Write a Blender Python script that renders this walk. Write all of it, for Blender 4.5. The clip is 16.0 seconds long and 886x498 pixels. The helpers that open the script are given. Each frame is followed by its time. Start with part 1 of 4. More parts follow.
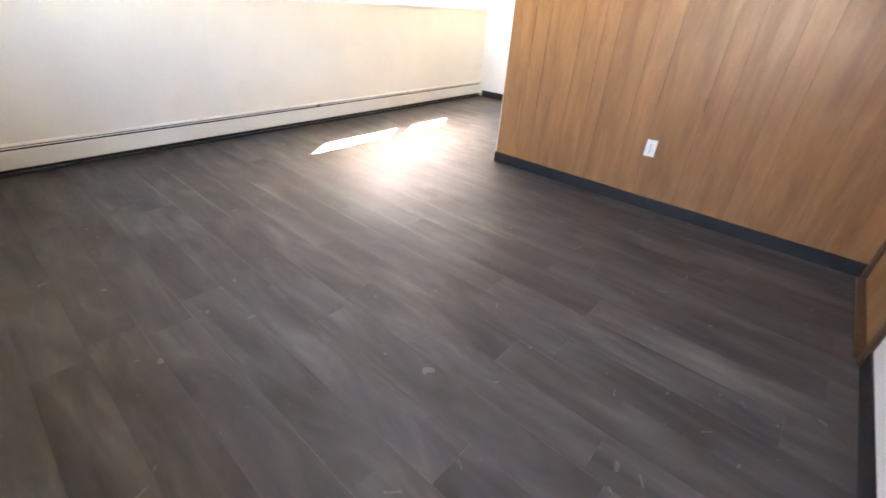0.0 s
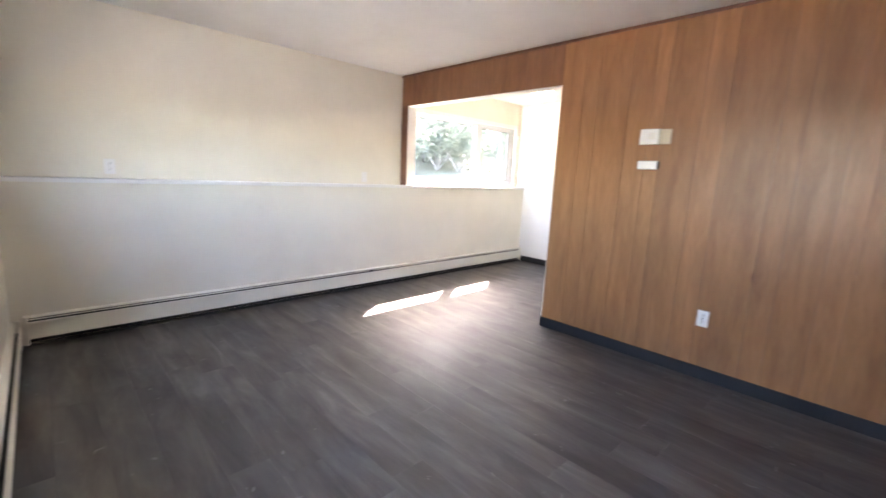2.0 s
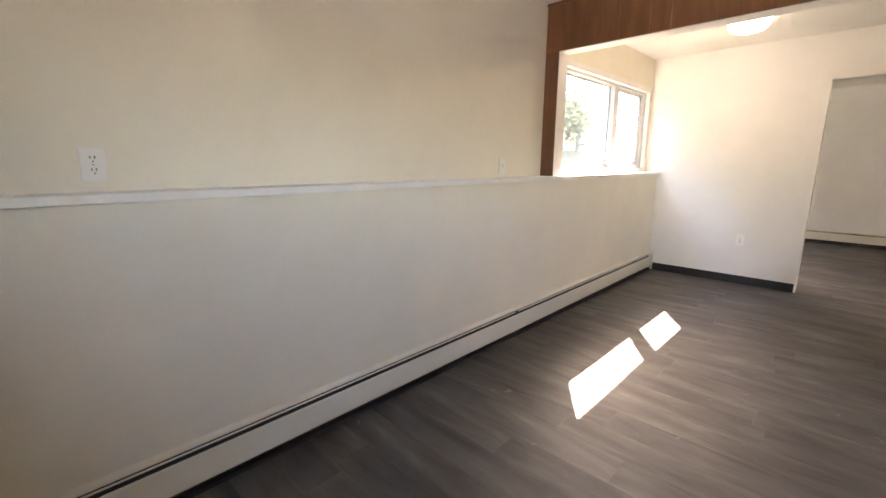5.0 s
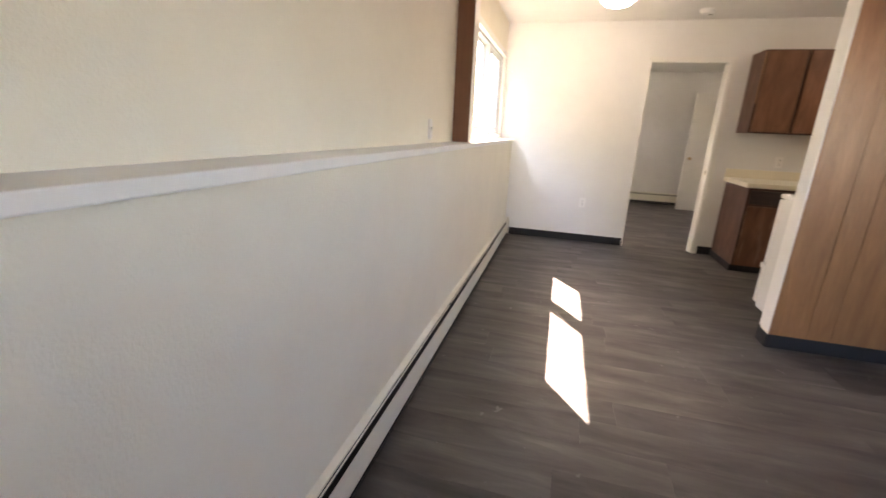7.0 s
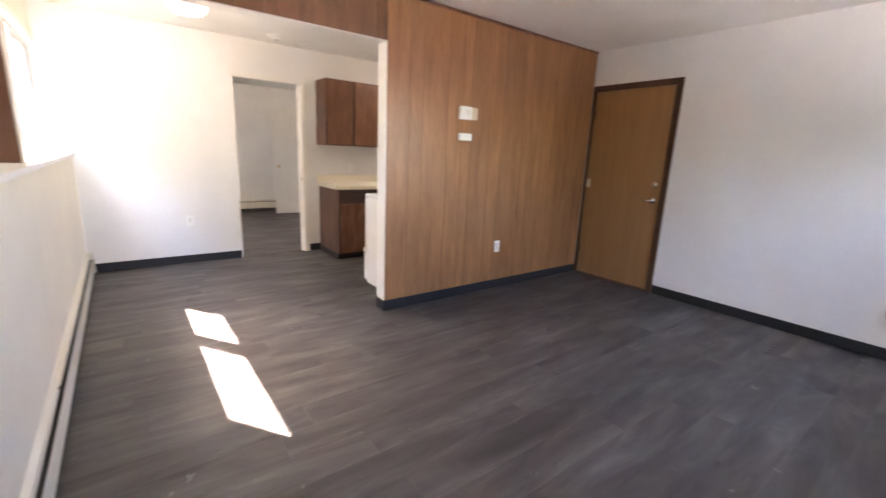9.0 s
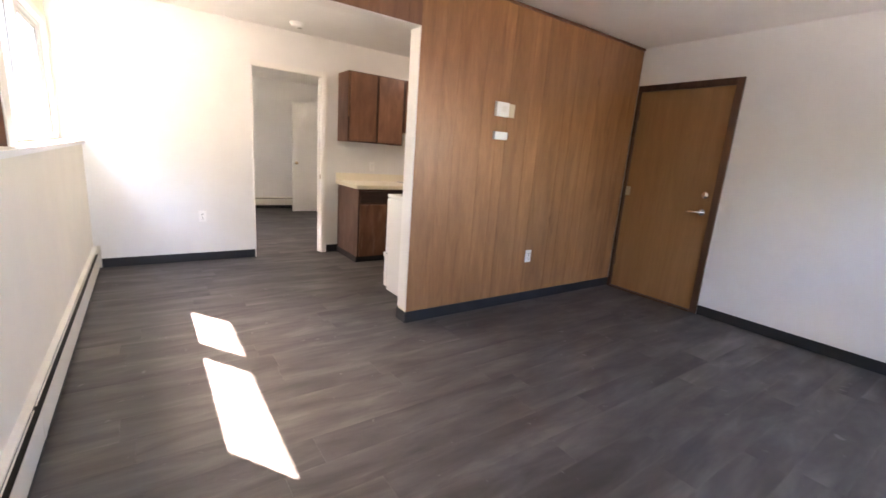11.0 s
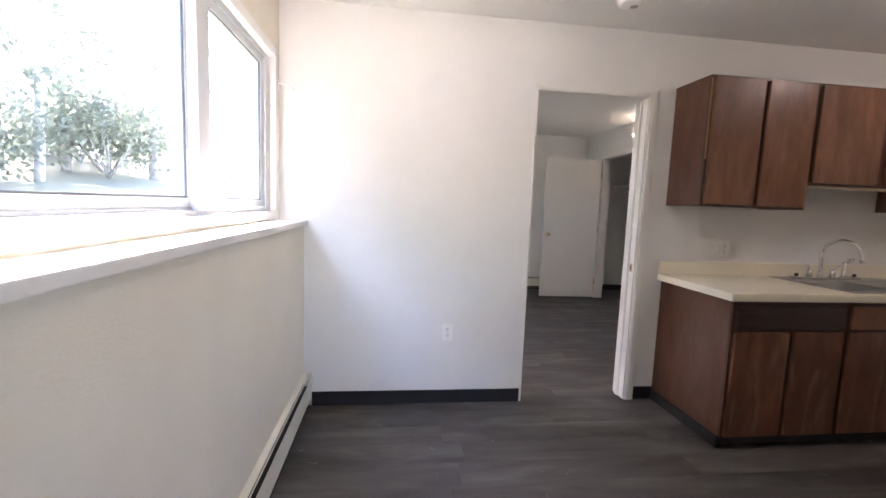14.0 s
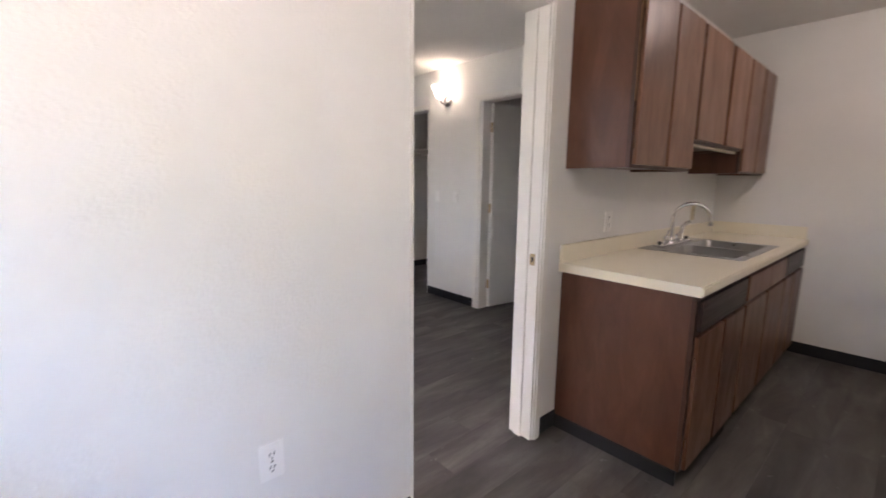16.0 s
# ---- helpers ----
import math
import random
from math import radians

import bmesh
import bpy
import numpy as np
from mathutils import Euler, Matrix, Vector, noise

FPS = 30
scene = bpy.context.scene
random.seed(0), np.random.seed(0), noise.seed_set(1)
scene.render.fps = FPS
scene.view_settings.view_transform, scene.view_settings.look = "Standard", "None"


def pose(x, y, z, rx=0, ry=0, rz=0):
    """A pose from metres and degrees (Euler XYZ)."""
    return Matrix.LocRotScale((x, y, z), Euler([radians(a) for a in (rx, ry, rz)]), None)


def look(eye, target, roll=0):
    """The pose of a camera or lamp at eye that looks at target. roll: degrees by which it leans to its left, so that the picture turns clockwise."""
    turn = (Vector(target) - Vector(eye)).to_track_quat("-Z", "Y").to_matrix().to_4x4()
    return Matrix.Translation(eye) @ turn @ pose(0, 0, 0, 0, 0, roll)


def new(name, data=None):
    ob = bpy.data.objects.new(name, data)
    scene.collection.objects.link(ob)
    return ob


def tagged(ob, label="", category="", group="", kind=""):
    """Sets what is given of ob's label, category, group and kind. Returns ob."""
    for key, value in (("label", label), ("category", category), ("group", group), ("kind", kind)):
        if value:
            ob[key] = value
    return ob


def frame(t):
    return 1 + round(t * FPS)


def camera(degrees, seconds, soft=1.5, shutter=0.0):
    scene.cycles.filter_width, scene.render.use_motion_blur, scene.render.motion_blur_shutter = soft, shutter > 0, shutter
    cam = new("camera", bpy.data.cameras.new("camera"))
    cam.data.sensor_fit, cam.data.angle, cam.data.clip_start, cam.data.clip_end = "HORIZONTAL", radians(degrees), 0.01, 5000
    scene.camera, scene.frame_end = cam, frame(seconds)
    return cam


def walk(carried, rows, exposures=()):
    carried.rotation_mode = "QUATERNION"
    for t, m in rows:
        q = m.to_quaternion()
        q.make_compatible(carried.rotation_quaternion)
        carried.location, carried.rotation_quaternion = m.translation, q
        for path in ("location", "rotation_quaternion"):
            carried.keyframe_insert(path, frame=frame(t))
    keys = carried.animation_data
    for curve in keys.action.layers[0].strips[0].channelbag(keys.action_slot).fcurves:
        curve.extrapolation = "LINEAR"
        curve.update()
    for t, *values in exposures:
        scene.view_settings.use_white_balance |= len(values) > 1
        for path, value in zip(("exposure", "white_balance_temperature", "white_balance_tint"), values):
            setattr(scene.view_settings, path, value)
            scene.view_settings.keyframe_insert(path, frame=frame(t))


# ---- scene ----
cam = camera(93.1, 16.0, shutter=0.3)
EXPOSURES = [(0, 6.41, 8000, 26), (0.5, 6.36, 8700, 26), (1, 6.08, 9600, 28), (1.5, 5.88, 8600, 28), (2, 5.89, 7200, 27), (2.5, 5.69, 6650, 25), (3, 5.46, 7050, 25), (3.5, 5.36, 7650, 26),
             (6, 5.16, 8450, 29), (7, 5.27, 8250, 29), (8, 5.47, 7850, 29), (9.2, 5.80, 7450, 31), (11.5, 5.75, 7650, 30), (12.5, 5.44, 7300, 29), (13.5, 5.16, 6750, 30), (14.5, 5.11, 6550, 30), (15, 5.30, 6850, 30), (16, 5.29, 6700, 30)]
PATH = [
    (0, (4.054, -3.113, 1.222), (2.949, -1.791, 0.206), 3.8),
    (0.5, (4.03, -3.122, 1.252), (3.102, -1.575, 0.39), 5.3),
    (1, (4.09, -3.091, 1.326), (3.137, -1.429, 0.75), 4.1),
    (1.5, (4.092, -3.116, 1.358), (2.98, -1.495, 0.99), 3.4),
    (2, (3.996, -3.216, 1.317), (2.58, -1.848, 0.969), 2.7),
    (2.5, (3.757, -3.18, 1.291), (2.069, -2.187, 0.881), 3.5),
    (3, (3.441, -3.106, 1.287), (1.618, -2.367, 0.93), 4.0),
    (3.5, (3.058, -3.097, 1.281), (1.351, -2.129, 0.895), 4.8),
    (3.7, (2.864, -3.121, 1.276), (1.213, -2.057, 0.9), 3.7),
    (5.8, (1.212, -2.972, 1.27), (0.078, -1.398, 0.787), 2.0),
    (6, (1.122, -2.996, 1.266), (0.071, -1.371, 0.761), 2.6),
    (6.5, (0.826, -2.975, 1.254), (0.004, -1.23, 0.726), 1.9),
    (7, (0.602, -2.907, 1.259), (0.107, -1.05, 0.706), 2.6),
    (7.5, (0.406, -2.908, 1.265), (0.438, -0.994, 0.687), 2.2),
    (8, (0.379, -2.897, 1.266), (0.87, -1.04, 0.709), 2.3),
    (8.5, (0.356, -2.882, 1.273), (1.205, -1.137, 0.793), 2.6),
    (9, (0.354, -2.919, 1.307), (1.54, -1.371, 0.863), 2.5),
    (9.2, (0.367, -2.926, 1.314), (1.674, -1.478, 0.873), 2.6),
    (11.3, (0.448, -2.396, 1.249), (1.477, -0.738, 0.813), 5.2),
    (11.5, (0.417, -2.216, 1.229), (1.326, -0.489, 0.794), 5.1),
    (12, (0.431, -1.812, 1.255), (1.274, -0.033, 0.903), 3.6),
    (12.5, (0.484, -1.401, 1.279), (1.207, 0.451, 1.06), 1.2),
    (13, (0.486, -1.003, 1.273), (1.051, 0.909, 1.116), 2.1),
    (13.5, (0.502, -0.63, 1.279), (0.878, 1.329, 1.13), 2.1),
    (14, (0.522, -0.26, 1.293), (0.769, 1.713, 1.084), 2.2),
    (14.5, (0.49, 0.12, 1.27), (1.186, 1.981, 1.036), 2.7),
    (15, (0.506, 0.48, 1.268), (1.378, 2.257, 0.983), 1.6),
    (15.5, (0.503, 0.876, 1.26), (1.422, 2.609, 0.872), 2.3),
    (16, (0.53, 1.212, 1.275), (1.844, 2.686, 0.959), 0.7),
]
walk(cam, [(t, look(eye, target, roll)) for t, eye, target, roll in PATH], EXPOSURES)

# ---- world, sun, exposure ----
SUN_TO = Vector((-0.5625, 0.827, 0)).normalized() * math.cos(radians(46.2)) + Vector((0, 0, math.sin(radians(46.2))))
world = bpy.data.worlds.new("world")
scene.world = world
world.use_nodes = True
wn, wl = world.node_tree.nodes, world.node_tree.links
sky = wn.new("ShaderNodeTexSky")
sky.sky_type, sky.sun_disc = "NISHITA", False
sky.sun_elevation, sky.sun_rotation = radians(46.2), radians(325.8)
sky.air_density, sky.dust_density, sky.ozone_density = 1.0, 2.0, 1.0
wl.new(sky.outputs[0], wn["Background"].inputs[0])
wn["Background"].inputs[1].default_value = 0.15
sun = new("sun", bpy.data.lights.new("sun", "SUN"))
sun.data.energy, sun.data.angle, sun.data.color = 2.0, radians(0.5), (1.0, 0.95, 0.88)
sun.matrix_world = look(SUN_TO * 50, (0, 0, 0))

# ---- materials ----


def nodes_of(name, rough=0.5, metal=0.0):
    m = bpy.data.materials.new(name)
    m.use_nodes = True
    n, l = m.node_tree.nodes, m.node_tree.links
    b = n["Principled BSDF"]
    b.inputs["Roughness"].default_value, b.inputs["Metallic"].default_value = rough, metal
    return m, n, l, b


def ramp(n, l, src, stops):
    r = n.new("ShaderNodeValToRGB")
    while len(r.color_ramp.elements) < len(stops):
        r.color_ramp.elements.new(0.5)
    for e, (p, c) in zip(r.color_ramp.elements, stops):
        e.position, e.color = p, (*c, 1)
    l.new(src, r.inputs[0])
    return r.outputs[0]


def coords(n, l, scale=(1, 1, 1), by_object=False, shift=False):
    tc = n.new("ShaderNodeTexCoord")
    src = tc.outputs["Object"]
    if not by_object:
        src = n.new("ShaderNodeNewGeometry").outputs["Position"]
    if shift:
        info = n.new("ShaderNodeObjectInfo")
        mul = n.new("ShaderNodeVectorMath")
        mul.operation = "MULTIPLY_ADD"
        comb = n.new("ShaderNodeCombineXYZ")
        for k, f in enumerate((37.0, 19.0, 53.0)):
            mm = n.new("ShaderNodeMath")
            mm.operation = "MULTIPLY"
            mm.inputs[1].default_value = f
            l.new(info.outputs["Random"], mm.inputs[0])
            l.new(mm.outputs[0], comb.inputs[k])
        l.new(src, mul.inputs[0])
        mul.inputs[1].default_value = (1, 1, 1)
        l.new(comb.outputs[0], mul.inputs[2])
        src = mul.outputs[0]
    mp = n.new("ShaderNodeMapping")
    mp.inputs["Scale"].default_value = scale
    l.new(src, mp.inputs["Vector"])
    return mp.outputs[0]


def noise_tex(n, l, vec, scale, detail=4, rough=0.6, distort=0.0):
    t = n.new("ShaderNodeTexNoise")
    t.inputs["Scale"].default_value, t.inputs["Detail"].default_value = scale, detail
    t.inputs["Roughness"].default_value, t.inputs["Distortion"].default_value = rough, distort
    l.new(vec, t.inputs["Vector"])
    return t.outputs["Fac"]


def mix_rgb(n, l, a, b, fac, kind="MULTIPLY"):
    m = n.new("ShaderNodeMix")
    m.data_type, m.blend_type = "RGBA", kind
    for sock, v in ((m.inputs[6], a), (m.inputs[7], b), (m.inputs[0], fac)):
        if hasattr(v, "node"):
            l.new(v, sock)
        else:
            sock.default_value = v if not isinstance(v, tuple) else (*v, 1)
    return m.outputs[2]


def bump(n, l, b, h, strength, dist=0.002):
    bp = n.new("ShaderNodeBump")
    bp.inputs["Strength"].default_value, bp.inputs["Distance"].default_value = strength, dist
    l.new(h, bp.inputs["Height"])
    l.new(bp.outputs[0], b.inputs["Normal"])


def paint(name, col, rough=0.6, tex=0.35, tex_scale=160, stain=0.06, dist=0.0015):
    """Rolled paint: orange-peel relief and a broad faint unevenness."""
    m, n, l, b = nodes_of(name, rough)
    v = coords(n, l)
    big = noise_tex(n, l, v, 1.7, 5)
    lo = tuple(c * (1 - stain) for c in col)
    hi = tuple(min(1, c * (1 + stain * 0.5)) for c in col)
    l.new(ramp(n, l, big, [(0.3, lo), (0.7, hi)]), b.inputs["Base Color"])
    fine = noise_tex(n, l, v, tex_scale, 3)
    bump(n, l, b, fine, tex, dist)
    return m


def plain(name, col, rough=0.5, metal=0.0, var=0.08, scale=30):
    m, n, l, b = nodes_of(name, rough, metal)
    f = noise_tex(n, l, coords(n, l, by_object=True), scale, 4)
    l.new(ramp(n, l, f, [(0.25, tuple(c * (1 - var) for c in col)), (0.75, tuple(min(1, c * (1 + var)) for c in col))]), b.inputs["Base Color"])
    r = ramp(n, l, f, [(0.3, (max(0, rough - 0.06),) * 3), (0.7, (min(1, rough + 0.06),) * 3)])
    l.new(r, b.inputs["Roughness"])
    return m


def wood(name, dark, mid, light, stretch=(14, 14, 0.6), rough=0.4, vary=0.16, relief=0.15, knots=False, fine_by=0.6):
    """Grain drawn out along one axis, each piece shifted and toned by its own random number."""
    m, n, l, b = nodes_of(name, rough)
    v = coords(n, l, stretch, by_object=False, shift=True)
    g = noise_tex(n, l, v, 2.2, 6, 0.62, 0.5)
    fine = noise_tex(n, l, v, 14.0, 3, 0.6)
    c = ramp(n, l, g, [(0.28, dark), (0.5, mid), (0.72, light)])
    c = mix_rgb(n, l, c, ramp(n, l, fine, [(0.3, (0.72,) * 3), (0.65, (1.06,) * 3)]), fine_by)
    if knots:
        kn = n.new("ShaderNodeTexVoronoi")
        kn.inputs["Scale"].default_value = 1.0
        l.new(coords(n, l, (3.2, 3.2, 1.7), shift=True), kn.inputs["Vector"])
        c = mix_rgb(n, l, c, ramp(n, l, kn.outputs["Distance"], [(0.02, (0.5, 0.42, 0.36)), (0.09, (1, 1, 1))]), 0.8)
    info = n.new("ShaderNodeObjectInfo")
    c = mix_rgb(n, l, c, ramp(n, l, info.outputs["Random"], [(0.0, (1 - vary,) * 3), (1.0, (1 + vary * 0.6,) * 3)]), 1.0)
    l.new(c, b.inputs["Base Color"])
    r = ramp(n, l, g, [(0.3, (rough + 0.08,) * 3), (0.7, (rough - 0.05,) * 3)])
    l.new(r, b.inputs["Roughness"])
    bump(n, l, b, fine, relief, 0.0008)
    return m


def floor_vinyl():
    m, n, l, b = nodes_of("vinyl_plank", 0.42)
    v = coords(n, l, (0.8, 3.7, 3.7), shift=True)
    g = noise_tex(n, l, v, 2.0, 5, 0.58, 0.5)
    c = ramp(n, l, g, [(0.28, (0.029, 0.0242, 0.0215)), (0.45, (0.06, 0.0518, 0.047)), (0.58, (0.089, 0.0785, 0.072)), (0.74, (0.143, 0.129, 0.119))])
    fine = noise_tex(n, l, coords(n, l, (3, 40, 40), shift=True), 3.0, 4)
    c = mix_rgb(n, l, c, ramp(n, l, fine, [(0.3, (0.86,) * 3), (0.7, (1.1,) * 3)]), 0.4)
    info = n.new("ShaderNodeObjectInfo")
    c = mix_rgb(n, l, c, ramp(n, l, info.outputs["Random"], [(0.0, (0.86, 0.86, 0.875)), (1.0, (1.12, 1.105, 1.085))]), 1.0)
    # pale scuffs and dried drips
    sc = noise_tex(n, l, coords(n, l), 15.0, 2, 0.5, 0.8)
    c = mix_rgb(n, l, c, (0.3, 0.29, 0.28), ramp(n, l, sc, [(0.71, (0, 0, 0)), (0.75, (0.32,) * 3)]), "MIX")
    l.new(c, b.inputs["Base Color"])
    dust = noise_tex(n, l, coords(n, l), 2.3, 5)
    l.new(ramp(n, l, dust, [(0.3, (0.5,) * 3), (0.7, (0.64,) * 3)]), b.inputs["Roughness"])
    b.inputs["Specular IOR Level"].default_value = 0.62
    bump(n, l, b, fine, 0.35, 0.001)
    return m


def glow(name, col, power):
    m = bpy.data.materials.new(name)
    m.use_nodes = True
    b = m.node_tree.nodes["Principled BSDF"]
    b.inputs["Base Color"].default_value = (0.9, 0.88, 0.82, 1)
    b.inputs["Emission Color"].default_value, b.inputs["Emission Strength"].default_value = (*col, 1), power
    return m


def pane_glass():
    m = bpy.data.materials.new("window_glass")
    m.use_nodes = True
    n, l = m.node_tree.nodes, m.node_tree.links
    n.remove(n["Principled BSDF"])
    tr, gl, mx = (n.new(k) for k in ("ShaderNodeBsdfTransparent", "ShaderNodeBsdfGlossy", "ShaderNodeMixShader"))
    tr.inputs[0].default_value = (0.93, 0.96, 0.95, 1)
    gl.inputs["Roughness"].default_value = 0.02
    mx.inputs[0].default_value = 0.04
    l.new(tr.outputs[0], mx.inputs[1])
    l.new(gl.outputs[0], mx.inputs[2])
    l.new(mx.outputs[0], n["Material Output"].inputs[0])
    return m


# WALL and WHITE: two paints, warm and cool light also mixed into their colours.
WALL = paint("wall_paint", (0.82, 0.768, 0.64), 0.6, 0.6, 120, 0.06, 0.002)
WHITE = paint("white_wall_paint", (0.82, 0.81, 0.78), 0.6, 0.7, 110, 0.05, 0.0025)
CEIL = paint("ceiling_popcorn", (0.87, 0.855, 0.82), 0.9, 1.0, 95, 0.05, 0.006)
TRIM = paint("trim_paint", (0.84, 0.82, 0.77), 0.48, 0.05, 60, 0.05)
DOORW = paint("door_paint", (0.80, 0.79, 0.74), 0.45, 0.1, 80, 0.04)
HEAT = paint("heater_enamel", (0.78, 0.74, 0.63), 0.4, 0.08, 50, 0.07)
VINYL = floor_vinyl()
SUBFLOOR = plain("subfloor", (0.02, 0.018, 0.017), 0.9)
PANEL = wood("oak_panelling", (0.25, 0.107, 0.0415), (0.345, 0.156, 0.061), (0.43, 0.203, 0.084), (5, 5, 0.7), 0.36, 0.11, 0.06, True, 0.4)
# Panelling over the opening, its backlit red-brown tone put into the colour.
HEADER = wood("backlit_header_wood", (0.17, 0.07, 0.032), (0.23, 0.1, 0.044), (0.29, 0.13, 0.058), (5, 5, 0.7), 0.36, 0.08, 0.06, False, 0.4)
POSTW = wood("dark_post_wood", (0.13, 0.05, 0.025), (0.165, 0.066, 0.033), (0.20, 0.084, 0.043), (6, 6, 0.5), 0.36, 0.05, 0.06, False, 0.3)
GROOVE = plain("groove", (0.12, 0.05, 0.02), 0.7)
DOORB = wood("brown_door", (0.33, 0.165, 0.063), (0.37, 0.19, 0.075), (0.41, 0.215, 0.088), (5, 5, 0.4), 0.4, 0.0, 0.05, False, 0.3)
CASING = wood("brown_casing", (0.07, 0.03, 0.016), (0.10, 0.045, 0.024), (0.13, 0.06, 0.03), (18, 18, 1.0), 0.4, 0.1, 0.1)
CABD = wood("cabinet_door_wood", (0.135, 0.056, 0.029), (0.2, 0.089, 0.047), (0.285, 0.138, 0.079), (4.5, 4.5, 1.3), 0.33, 0.14, 0.06, False, 0.15)
CABF = wood("cabinet_frame_wood", (0.085, 0.032, 0.018), (0.118, 0.047, 0.026), (0.16, 0.068, 0.039), (4, 4, 1.2), 0.34, 0.08, 0.06, False, 0.15)
CABLOW = wood("worn_base_door_wood", (0.1, 0.039, 0.02), (0.15, 0.062, 0.032), (0.215, 0.1, 0.056), (4.5, 4.5, 1.3), 0.38, 0.14, 0.06, False, 0.15)
wn_, wl_ = CABLOW.node_tree.nodes, CABLOW.node_tree.links
worn_by = ramp(wn_, wl_, noise_tex(wn_, wl_, coords(wn_, wl_, (9, 9, 1.6), shift=True), 1.6, 5, 0.6, 0.4), [(0.56, (0, 0, 0)), (0.72, (0.42,) * 3)])
worn_from = wn_["Principled BSDF"].inputs["Base Color"].links[0].from_socket
wl_.new(mix_rgb(wn_, wl_, worn_from, (0.34, 0.22, 0.16), worn_by, "MIX"), wn_["Principled BSDF"].inputs["Base Color"])
STILE = wood("cabinet_stile_wood", (0.05, 0.02, 0.012), (0.075, 0.03, 0.018), (0.105, 0.045, 0.027), (4, 4, 1.2), 0.36, 0.08, 0.06, False, 0.15)
BARE = wood("bare_tan_wood", (0.26, 0.14, 0.07), (0.34, 0.19, 0.1), (0.4, 0.24, 0.13), (12, 12, 1.0), 0.5, 0.0, 0.06, False, 0.3)
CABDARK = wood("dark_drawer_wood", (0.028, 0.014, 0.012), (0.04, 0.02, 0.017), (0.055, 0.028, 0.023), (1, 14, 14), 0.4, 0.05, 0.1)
BASEB = plain("vinyl_baseboard", (0.014, 0.014, 0.016), 0.52, 0, 0.15)
LAMIN = paint("cream_laminate", (0.85, 0.79, 0.64), 0.3, 0.03, 200, 0.05)
STEEL = plain("sink_steel", (0.47, 0.47, 0.46), 0.32, 1.0, 0.03, 8)
CHROME = plain("chrome", (0.82, 0.82, 0.82), 0.08, 1.0, 0.02)
BRASS = plain("satin_brass", (0.52, 0.40, 0.24), 0.35, 1.0)
HINGEM = plain("dark_bronze", (0.17, 0.10, 0.06), 0.45, 0.8)
ENAMEL = paint("range_enamel", (0.83, 0.81, 0.76), 0.22, 0.03, 40, 0.03)
IRON = plain("black_coil", (0.02, 0.02, 0.022), 0.5, 0.3)
PLATE = plain("white_plastic", (0.90, 0.89, 0.86), 0.4, 0, 0.03)
IVORY = plain("ivory_plastic", (0.68, 0.60, 0.44), 0.4, 0, 0.03)
DARKP = plain("dark_plastic", (0.02, 0.02, 0.02), 0.5)
VFRAME = plain("vinyl_window_frame", (0.54, 0.57, 0.58), 0.4, 0, 0.03)
GASKET = plain("window_gasket", (0.10, 0.12, 0.13), 0.5)
# Dark fin tube colour, also used for painted shade inside and under the heaters.
FINS_SHADE = plain("fins_and_gap_shade", (0.03, 0.028, 0.025), 0.7)
DAMPER = plain("grey_damper", (0.36, 0.34, 0.29), 0.5, 0, 0.1)
RED = plain("red_enamel", (0.55, 0.02, 0.025), 0.3)
LAMPG = glow("lamp_glass", (1.0, 0.93, 0.82), 0.55)
SCONCEG = glow("sconce_glass", (1.0, 0.88, 0.7), 0.32)
CARP = plain("silver_car_paint", (0.62, 0.66, 0.66), 0.28, 0.2, 0.03)
GLASS = pane_glass()
BARK = plain("bark", (0.36, 0.34, 0.33), 0.9, 0, 0.4, 6)
LEAF = plain("leaves", (0.105, 0.125, 0.095), 0.7, 0, 0.3, 1.5)
ln_, ll_ = LEAF.node_tree.nodes, LEAF.node_tree.links
thin = ln_.new("ShaderNodeBsdfTranslucent")
thin.inputs[0].default_value = (0.2, 0.23, 0.18, 1)
both = ln_.new("ShaderNodeMixShader")
both.inputs[0].default_value = 0.62
ll_.new(ln_["Principled BSDF"].outputs[0], both.inputs[1])
ll_.new(thin.outputs[0], both.inputs[2])
ll_.new(both.outputs[0], ln_["Material Output"].inputs[0])


def ground_cover():
    """Rough grass; unseen pale gravel added on the south side to bounce daylight."""
    m, n, l, b = nodes_of("rough_grass", 0.95)
    f = noise_tex(n, l, coords(n, l), 0.6, 5)
    grass = ramp(n, l, f, [(0.25, (0.075, 0.08, 0.05)), (0.75, (0.14, 0.145, 0.1))])
    bounce_gravel = ramp(n, l, noise_tex(n, l, coords(n, l), 24, 3), [(0.3, (0.27, 0.265, 0.25)), (0.7, (0.42, 0.41, 0.39))])
    sep = n.new("ShaderNodeSeparateXYZ")
    l.new(coords(n, l), sep.inputs[0])
    add = n.new("ShaderNodeMath")
    add.operation = "MULTIPLY_ADD"
    add.inputs[1].default_value = -0.1
    l.new(sep.outputs[1], add.inputs[0])
    l.new(f, add.inputs[2])
    l.new(mix_rgb(n, l, grass, bounce_gravel, ramp(n, l, add.outputs[0], [(0.93, (0, 0, 0)), (1.0, (1, 1, 1))]), "MIX"), b.inputs["Base Color"])
    return m


GRASS = ground_cover()
SIDING = plain("outer_siding", (0.45, 0.43, 0.40), 0.8)

